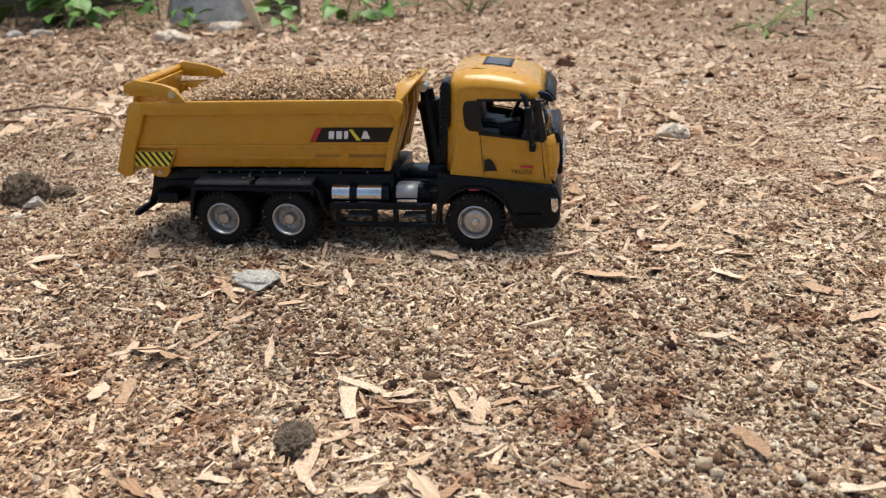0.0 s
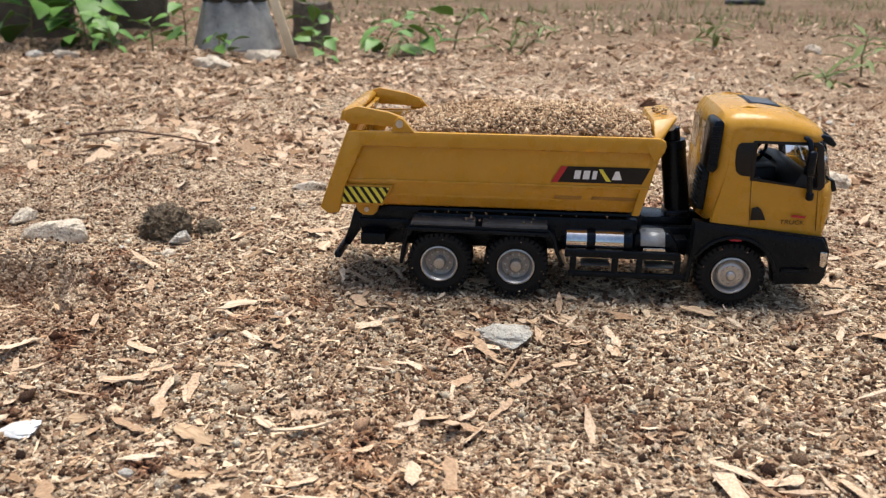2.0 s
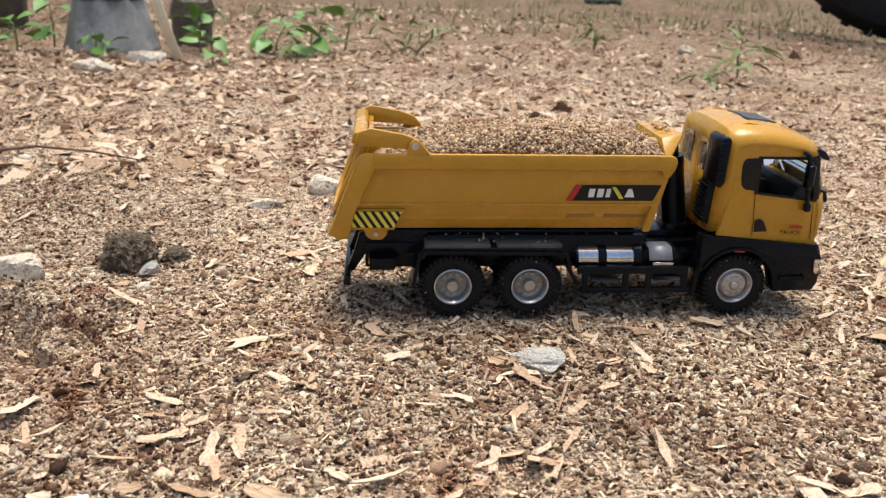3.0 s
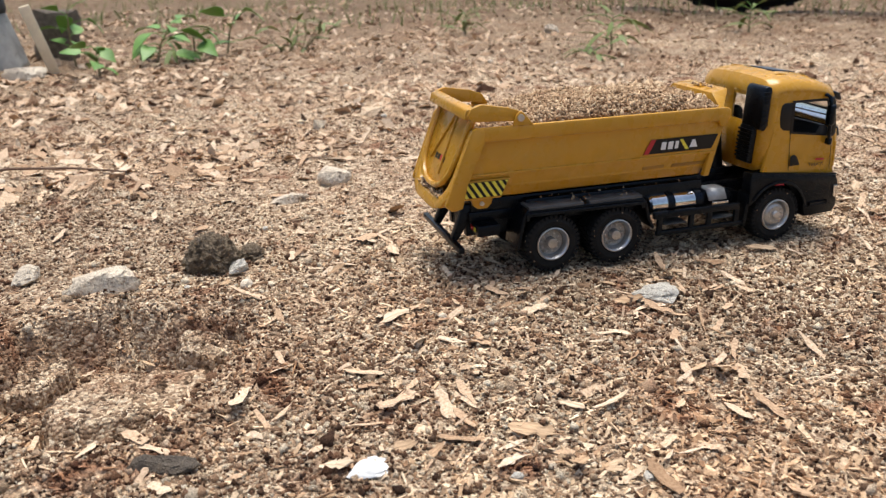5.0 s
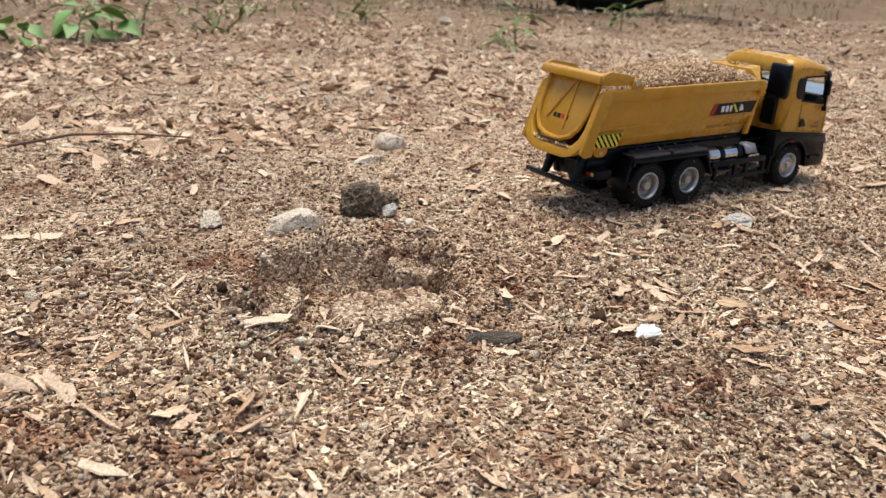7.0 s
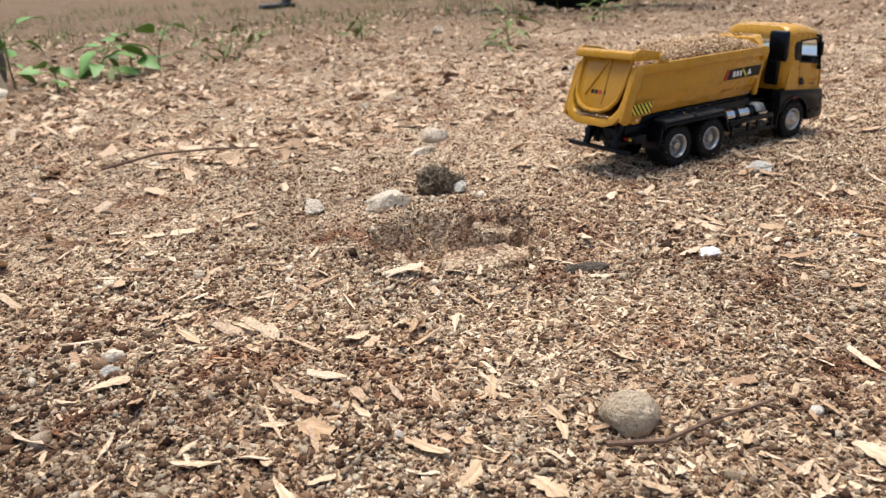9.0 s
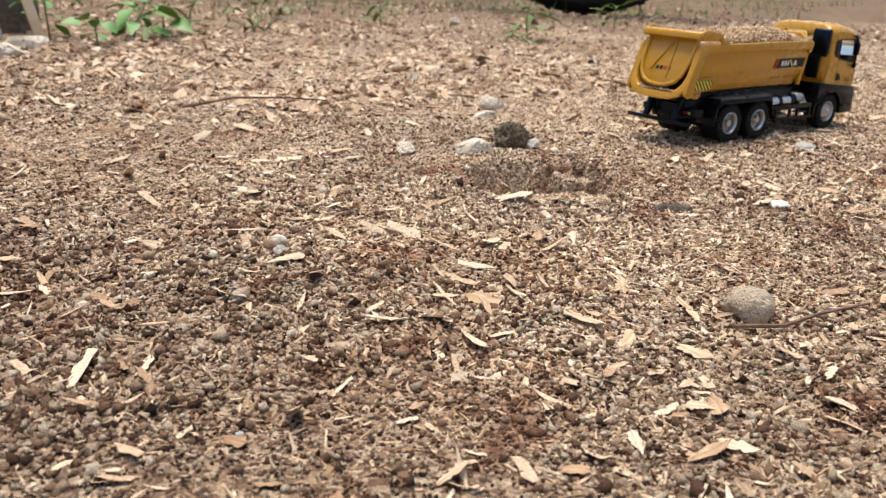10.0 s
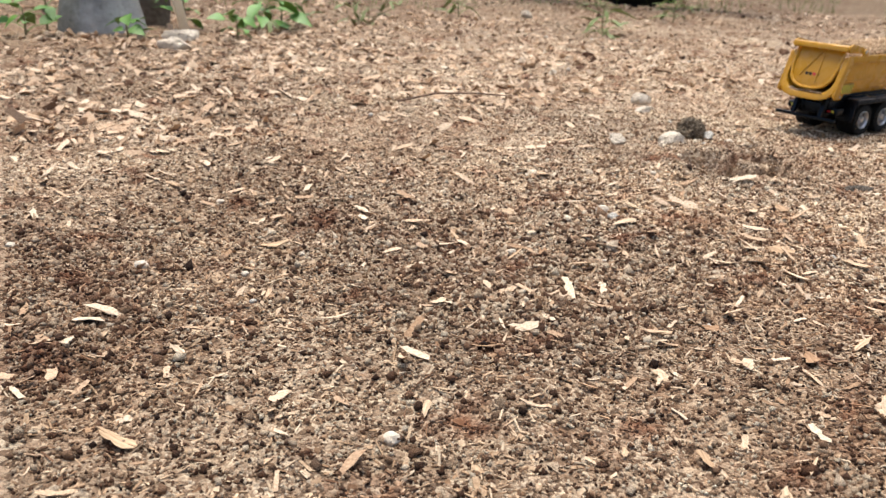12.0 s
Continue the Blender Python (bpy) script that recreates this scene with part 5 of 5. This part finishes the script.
def plant(x, y, height, leaves, leaf_len, kind, label, seed, lean=(0, 0), name="weed"):
    rs = random.Random(seed)
    t = thing(name, label, "plant", (x, y, gh(x, y) - 0.002), 0)
    top = (lean[0] * 1000, lean[1] * 1000, height * 1000)
    mid = (top[0] * 0.35 + rs.uniform(-4, 4), top[1] * 0.35, top[2] * 0.55)
    part("stem", bent_rod([(0, 0, -2), mid, top], [1.4, 1.1, 0.5], 6), M_STEM, t)
    for k in range(leaves):
        f = 0.15 + 0.85 * (k + 0.5) / leaves
        base = Vector((0, 0, 0)).lerp(Vector(mid), min(1, f * 2)) if f < 0.5 else Vector(mid).lerp(Vector(top), f * 2 - 1)
        a = k * 137.5 + rs.uniform(-25, 25)
        reach = rs.uniform(0.2, 0.75) * leaf_len * 1000
        tip = base + Vector((math.cos(radians(a)) * reach, math.sin(radians(a)) * reach, rs.uniform(0.1, 0.5) * reach))
        part("leaf_stalk", bent_rod([base, (base + tip) / 2 + Vector((0, 0, 2)), tip], 0.5, 5), M_LEAF, t)
        ob = new("leaf", leaf_mesh(kind))
        ob.parent = t
        s = leaf_len * 100 * rs.uniform(0.65, 1.2)
        ob.matrix_basis = pose(tip.x * MM, tip.y * MM, tip.z * MM, rs.uniform(-35, 35), rs.uniform(-35, 25), a) @ Matrix.Diagonal((s, s, s, 1))


plant(-0.67, 0.78, 0.094, 11, 0.053, 0, "broad-leaved green weed before a dark board", 1, (0.03, 0))
plant(-0.623, 0.813, 0.069, 12, 0.045, 0, "green broad-leaved weed at the foot of the boards", 2, (0.03, 0))
plant(-0.588, 0.777, 0.050, 9, 0.037, 0, "low green weed beside pale stones", 3)
plant(-0.527, 0.725, 0.044, 8, 0.027, 1, "low green weed among dry leaves", 4)
plant(-0.476, 0.73, 0.037, 8, 0.027, 1, "low green weed among dry litter", 5)
plant(-0.447, 0.766, 0.062, 8, 0.030, 1, "thin green weed beside the plant sleeve", 6)
plant(-0.371, 0.69, 0.027, 8, 0.022, 0, "small green seedling before the plant sleeve", 7)
plant(-0.274, 0.777, 0.069, 9, 0.035, 1, "upright green weed beside a split stick", 8)
plant(-0.241, 0.678, 0.033, 8, 0.025, 0, "small green seedling on sawdust", 9)
plant(-0.183, 0.755, 0.044, 12, 0.035, 1, "spreading green weed on bare earth", 10, (0.02, 0))
plant(-0.137, 0.777, 0.037, 7, 0.030, 1, "green weed with narrow leaves", 11)
plant(-0.098, 0.807, 0.056, 6, 0.033, 1, "arching green weed on bare earth", 12, (0.02, 0))
plant(0.257, 0.900, 0.035, 14, 0.034, 2, "small tuft of green grass", 13, name="grass_tuft")
plant(0.360, 0.640, 0.045, 12, 0.034, 2, "small tuft of yellowish grass", 14, name="grass_tuft")
plant(0.30, 0.580, 0.012, 8, 0.026, 2, "low green grass tuft", 15, name="grass_tuft")
plant(-0.159, 0.777, 0.015, 8, 0.033, 2, "low green grass tuft", 16, name="grass_tuft")
plant(0.62, 0.72, 0.040, 12, 0.036, 2, "tuft of grass at the yard's edge", 17, name="grass_tuft")


def dry_bush(x, y, seed):
    rs = random.Random(seed)
    t = thing("dry_bush", "low bush of bare brown twigs with a few green blades", "bush", (x, y, gh(x, y) - 0.002))
    for k in range(11):
        a, l = rs.uniform(0, math.tau), rs.uniform(35, 85)
        p = Vector((rs.uniform(-12, 12), rs.uniform(-8, 8), -2))
        pts, rad = [p], [0.9]
        d = Vector((math.cos(a) * 0.7, math.sin(a) * 0.5, 0.9)).normalized()
        for j in range(4):
            d = (d + Vector((rs.uniform(-0.35, 0.35), rs.uniform(-0.3, 0.3), rs.uniform(-0.25, 0.15)))).normalized()
            p = p + d * l / 4
            pts.append(p)
            rad.append(0.9 - 0.18 * (j + 1))
        part("branch", bent_rod(pts, rad, 5), M_STEM, t)
        for j in range(3):
            ob = new("leaf", leaf_mesh(2))
            ob.parent = t
            q = pts[rs.randint(1, 4)]
            ob.matrix_basis = pose(q.x * MM, q.y * MM, q.z * MM, rs.uniform(-30, 30), rs.uniform(-70, 10), rs.uniform(0, 360)) @ Matrix.Diagonal((2.2, 2.2, 2.2, 1))


dry_bush(-0.02, 0.76, 3)


def vehicle_wheel(x, y):
    """The wheel of a parked motorcycle whose tyre stands on the yard."""
    t = thing("motorcycle_wheel", "black motorcycle tyre of a vehicle parked on bare earth", "wheel", (x, y, 0.285), -40)
    bm = lathe([(215, -30), (235, -42), (262, -40), (279, -22), (285, 0), (279, 22), (262, 40), (235, 42), (215, 30)], 64)
    tyre = part("tyre", bm, M_RUBBER, t)
    for k in range(44):
        a = k * math.tau / 44
        lug = box(276, 287, -20, 20, -7, 7, 1.5, 1)
        bmesh.ops.rotate(lug, cent=(0, 0, 0), matrix=Matrix.Rotation(a, 3, 'Y'), verts=lug.verts)
        part("tread_block", lug, M_RUBBER, tyre)
    part("rim", lathe([(218, -26), (208, -28), (202, -18), (200, 0), (202, 18), (208, 28), (218, 26)], 56), M_IRON, t)
    part("hub", lathe([(0, -45), (28, -45), (28, 45), (0, 45)], 24), M_IRON, t)
    for k in range(12):
        a = k * math.tau / 12
        part("spoke", rod((26 * math.cos(a), 0, 26 * math.sin(a)), (204 * math.cos(a), 0, 204 * math.sin(a)), 4, n=8), M_IRON, t)


vehicle_wheel(0.83, 1.02)


def side_stand():
    t = thing("side_stand", "dark metal side stand with a flat foot on the earth", "stand", (0.58, 2.0, 0.0))
    part("leg", bent_rod([(0, 0, 8), (30, 10, 60), (60, 20, 180), (70, 30, 320)], 14, 10), M_IRON, t)
    part("foot", box(-70, 24, -26, 26, 0, 14, 4), M_IRON, t)


side_stand()

# ---------------------------------------------------------------- wood chips, shreds and crumbs


CHIP_SHAPES = [chip_form([q * 0.72 for q in w], c, t) for w, c, t in (
    ((0.22, 0.36, 0.30, 0.38, 0.16), 0.08, 0.045), ((0.30, 0.26, 0.36, 0.24, 0.10), 0.05, 0.05), ((0.34, 0.28, 0.36, 0.30, 0.26), -0.05, 0.04),
    ((0.02, 0.15, 0.20, 0.13, 0.03), 0.12, 0.04), ((0.34, 0.50, 0.40, 0.52, 0.36), 0.04, 0.05), ((0.05, 0.12, 0.15, 0.10, 0.04), 0.03, 0.04),
    ((0.40, 0.46, 0.38, 0.48, 0.30), -0.06, 0.05), ((0.20, 0.30, 0.22, 0.40, 0.24), 0.14, 0.04))]


def clear_of_toy(p):
    """Keeps pieces out of the tyres where they touch the ground."""
    bad = np.zeros(len(p), bool)
    for x in (-0.0273, 0.0, 0.0742):
        bad |= (np.abs(p[:, 0] - x) < 0.0075) & (np.abs(np.abs(p[:, 1]) - 0.0175) < 0.009)
    return p[~bad]


def splinter(rs, w, curl, form):
    """A torn wood chip of side-by-side fibre lanes, each ending at its own length."""
    n, m = len(w), 6
    lane = np.linspace(-1, 1, m)
    a = -1 + rs.uniform(0, 0.55, m) ** (1.0 if form < 3 else 1.6)
    b = 1 - rs.uniform(0, 0.60 if form != 3 else 0.2, m)
    ridge = rs.uniform(-0.02, 0.02, m)
    shear = rs.uniform(-0.35, 0.35)
    bend, twist = rs.uniform(-0.10, 0.10), rs.uniform(-0.25, 0.25)
    s = np.linspace(0, 1, n)[:, None]
    x = a + (b - a) * s + shear * w[:, None] * lane
    y = w[:, None] * lane + bend * (x * x) + rs.uniform(-0.012, 0.012, (n, m))
    z = curl * x * x + ridge + twist * y * x + rs.uniform(-0.008, 0.008, (n, m))
    thick = 0.05 * (1 - 0.6 * np.abs(lane)) + 0.012
    top = np.stack([x, y, z], -1).reshape(-1, 3)
    low = np.stack([x, y * 0.96, z - thick], -1).reshape(-1, 3)
    f = []
    for i in range(n - 1):
        for j in range(m - 1):
            p = i * m + j
            f += [(p, p + m, p + m + 1, p + 1), (p + n * m, p + n * m + 1, p + n * m + m + 1, p + n * m + m)]
    rim = [i * m for i in range(n)] + [(n - 1) * m + j for j in range(1, m)] + [i * m + m - 1 for i in range(n - 2, -1, -1)] + [j for j in range(m - 2, 0, -1)]
    f += [(p, p + n * m, q + n * m, q) for p, q in zip(rim, rim[1:] + rim[:1])]
    return np.concatenate([top, low]), np.array(f)


def single_chips():
    rs = np.random.RandomState(31)
    meshes = []
    for k in range(22):
        n = 11
        s = np.linspace(0, 1, n)
        form = (2, 1, 2, 2, 1, 2, 3, 2)[k % 8]      # wedge, square-ended, splinter
        body = (np.sin(np.pi * s ** 0.9) ** 0.7, (1 - s) ** 0.5 * np.minimum(1, s * 9), np.minimum(1, np.minimum(s, 1 - s) * 12), np.sin(np.pi * s) ** 0.5)[form]
        w = rs.uniform(0.16, 0.34) * (0.55 if form == 3 else 1.0) * body * (1 + rs.uniform(-0.42, 0.42, n)) + 0.02
        co, f = splinter(rs, w, rs.uniform(-0.06, 0.16), form)
        meshes.append(raw_mesh("wood_chip", co * MM, f, M_CHIP_OB))
    spots = clear_of_toy(strewn(rs, 316, 0.26, 0.75, 1.5, 3.0))
    for x, y in spots[:296]:
        s = float(np.clip(rs.lognormal(math.log(4.2), 0.38), 2.5, 8.5))
        ob = new("wood_chip", meshes[rs.randint(22)])
        ob.matrix_basis = pose(x, y, gh(x, y) + 0.0012 + 0.0001 * s, rs.normal(0, 16), rs.normal(0, 13), rs.uniform(0, 360)) @ Matrix.Diagonal((s, s, s, 1))
        tagged(ob, "pale split wood chip lying on sawdust", "wood chip", "wood chips on the ground")


def litter():
    rs = np.random.RandomState(41)
    # chips past the counted ones
    for co, f in CHIP_SHAPES:
        p = clear_of_toy(strewn(rs, 600, 0.36, 1.6, 1.6, 3.0))
        n = len(p)
        s = np.clip(rs.lognormal(math.log(2.4), 0.45, n), 1.2, 7) * (1 + 0.5 * np.clip(p[:, 1], 0, 2))
        size = np.c_[s, s * rs.uniform(0.8, 1.4, n), s * 1.1] * MM
        scatter("wood_shavings", co, f, p, size, rs, M_CHIP, 0.32, 0.24, 0.25, "scattered pale wood shavings", "wood shavings")
    for co, f in CHIP_SHAPES:
        p = clear_of_toy(strewn(rs, 190, 0.30, 0.75, 1.2, 17.0))
        p = p[p[:, 0] + 0.04 > 0.5 * np.abs(p[:, 1] + 0.1)]
        n = len(p)
        s = np.clip(rs.lognormal(math.log(3.3), 0.40, n), 1.8, 7.0)
        size = np.c_[s, s * rs.uniform(0.7, 1.3, n), s * 1.1] * MM
        scatter("wood_shavings", co, f, p, size, rs, M_CHIP, 0.38, 0.28, 0.3, "curled pale wood shavings round the toy", "wood shavings")
    flake, flake_f = chip_form((0.8, 1.0), 0.0, 1.0)
    p = clear_of_toy(strewn(rs, 26000, 0.26, 1.3, 2.0, 12.0))
    n = len(p)
    size = np.c_[rs.lognormal(math.log(1.1), 0.40, n), rs.lognormal(math.log(0.55), 0.35, n), rs.uniform(0.15, 0.35, n)] * MM * (1 + 0.7 * np.clip(p[:, 1:2], 0, 1))
    scatter("sawdust_flakes", flake, flake_f, p, size, rs, M_SHRED, 0.4, 0.45, 1.4, "small flat flakes of sawdust", "sawdust")
    p = clear_of_toy(strewn(rs, 10000, 0.28, 0.9, 2.0))
    n = len(p)
    size = np.c_[rs.lognormal(math.log(2.0), 0.45, n), rs.uniform(0.2, 0.45, n), rs.uniform(0.2, 0.4, n)] * MM
    scatter("wood_shreds", flake, flake_f, p, size, rs, M_SHRED, 0.25, 0.3, 0.9, "fine wood shreds mixed into the soil", "wood shreds")
    p = strewn(rs, 120000, 0.24, 0.70, 2.2)
    n = len(p)
    size = rs.lognormal(math.log(0.46), 0.34, n)[:, None] * rs.uniform(0.7, 1.3, (n, 3)) * MM
    scatter("fine_crumbs", OCTA, OCTA_F, p, size, rs, M_CRUMB, 0.5, 1.2, 0.35, "fine crumbs of soil and sawdust", "soil crumbs", True)
    p = clear_of_toy(strewn(rs, 105000, 0.24, 0.95, 2.1, 25.0))
    n = len(p)
    size = rs.lognormal(math.log(0.57), 0.38, n)[:, None] * rs.uniform(0.65, 1.35, (n, 3)) * MM * (1 + 0.3 * np.clip((-0.2 - p[:, :1]) / 0.2, 0, 1))
    scatter("coarse_crumbs", OCTA, OCTA_F, p, size, rs, M_CRUMB, 0.5, 1.2, 0.30, "coarse crumbs of soil", "soil crumbs", True)
    p = clear_of_toy(strewn(rs, 9000, 0.24, 0.8, 2.3, 25.0))
    n = len(p)
    size = rs.lognormal(math.log(0.74), 0.36, n)[:, None] * rs.uniform(0.5, 1.4, (n, 3)) * MM * (1 + 0.05 * np.clip((-0.2 - p[:, :1]) / 0.2, 0, 1))
    scatter("soil_clumps", ICO, ICO_F, p, size, rs, M_CLUMP, 0.55, 1.0, 0.1, "crumbly brown clumps of soil", "soil clumps", True)
    p = strewn(rs, 14000, 0.8, 2.3, 1.3, 5.0)
    p = p[(p[:, 1] > 0.15) | (p[:, 0] > 0.40)]
    p = p[rs.rand(len(p)) < np.clip(1.1 - 2.6 * (p[:, 0] - 0.02), 0.22, 1)]
    n = len(p)
    size = np.c_[rs.lognormal(math.log(3.7), 0.45, n), rs.lognormal(math.log(2.3), 0.38, n), rs.uniform(0.4, 1.0, n)] * MM
    scatter("litter_flakes", flake, flake_f, p, size, rs, M_CHIP, 0.35, 0.4, 1.0, "dry flakes of wood and leaf litter", "litter")
    p = strewn(rs, 9000, 0.7, 2.4, 1.6)
    p = p[(p[:, 1] > 0.25) | (p[:, 0] > 0.5)]
    n = len(p)
    size = rs.lognormal(math.log(2.3), 0.4, n)[:, None] * rs.uniform(0.6, 1.4, (n, 3)) * (1, 1, 0.55) * MM
    scatter("earth_lumps", OCTA, OCTA_F, p, size, rs, M_CRUMB, 0.45, 0.6, 0.1, "lumps of dry earth", "earth lumps")


def far_grass():
    """Thin brownish grass where the yard ends."""
    rs = np.random.RandomState(51)
    n = 9000
    x, y = rs.uniform(-1.2, 2.6, n), rs.uniform(0.4, 3.4, n)
    d = np.hypot(x + 0.45, y + 0.34)
    keep = (d > 1.5) & (d < 3.2) & (vnoise(x / 0.22 + 7, y / 0.22) > -0.05)
    x, y = x[keep], y[keep]
    n = len(x)
    h = rs.uniform(0.012, 0.034, n)
    a = rs.uniform(0, math.tau, n)
    lean = rs.uniform(0.1, 0.9, n) * h
    base = np.c_[x, y, ground_height(x, y)]
    side = np.c_[np.cos(a), np.sin(a), np.zeros(n)] * 0.0012
    thick = np.c_[-np.sin(a), np.cos(a), np.zeros(n)] * 0.0012
    tip = base + np.c_[np.cos(a + 1) * lean, np.sin(a + 1) * lean, h]
    co = np.stack([base - side, base + side, base + thick, tip], 1).reshape(-1, 3)
    i = np.arange(n)[:, None, None] * 4
    f = (np.array([(0, 1, 3), (1, 2, 3), (2, 0, 3)])[None] + i).reshape(-1, 3)
    tagged(new("thin_grass", raw_mesh("thin_grass", co, f, M_GRASS)), "thin brownish grass at the yard's edge", "grass", kind="stuff")


far_grass()
single_chips()
litter()
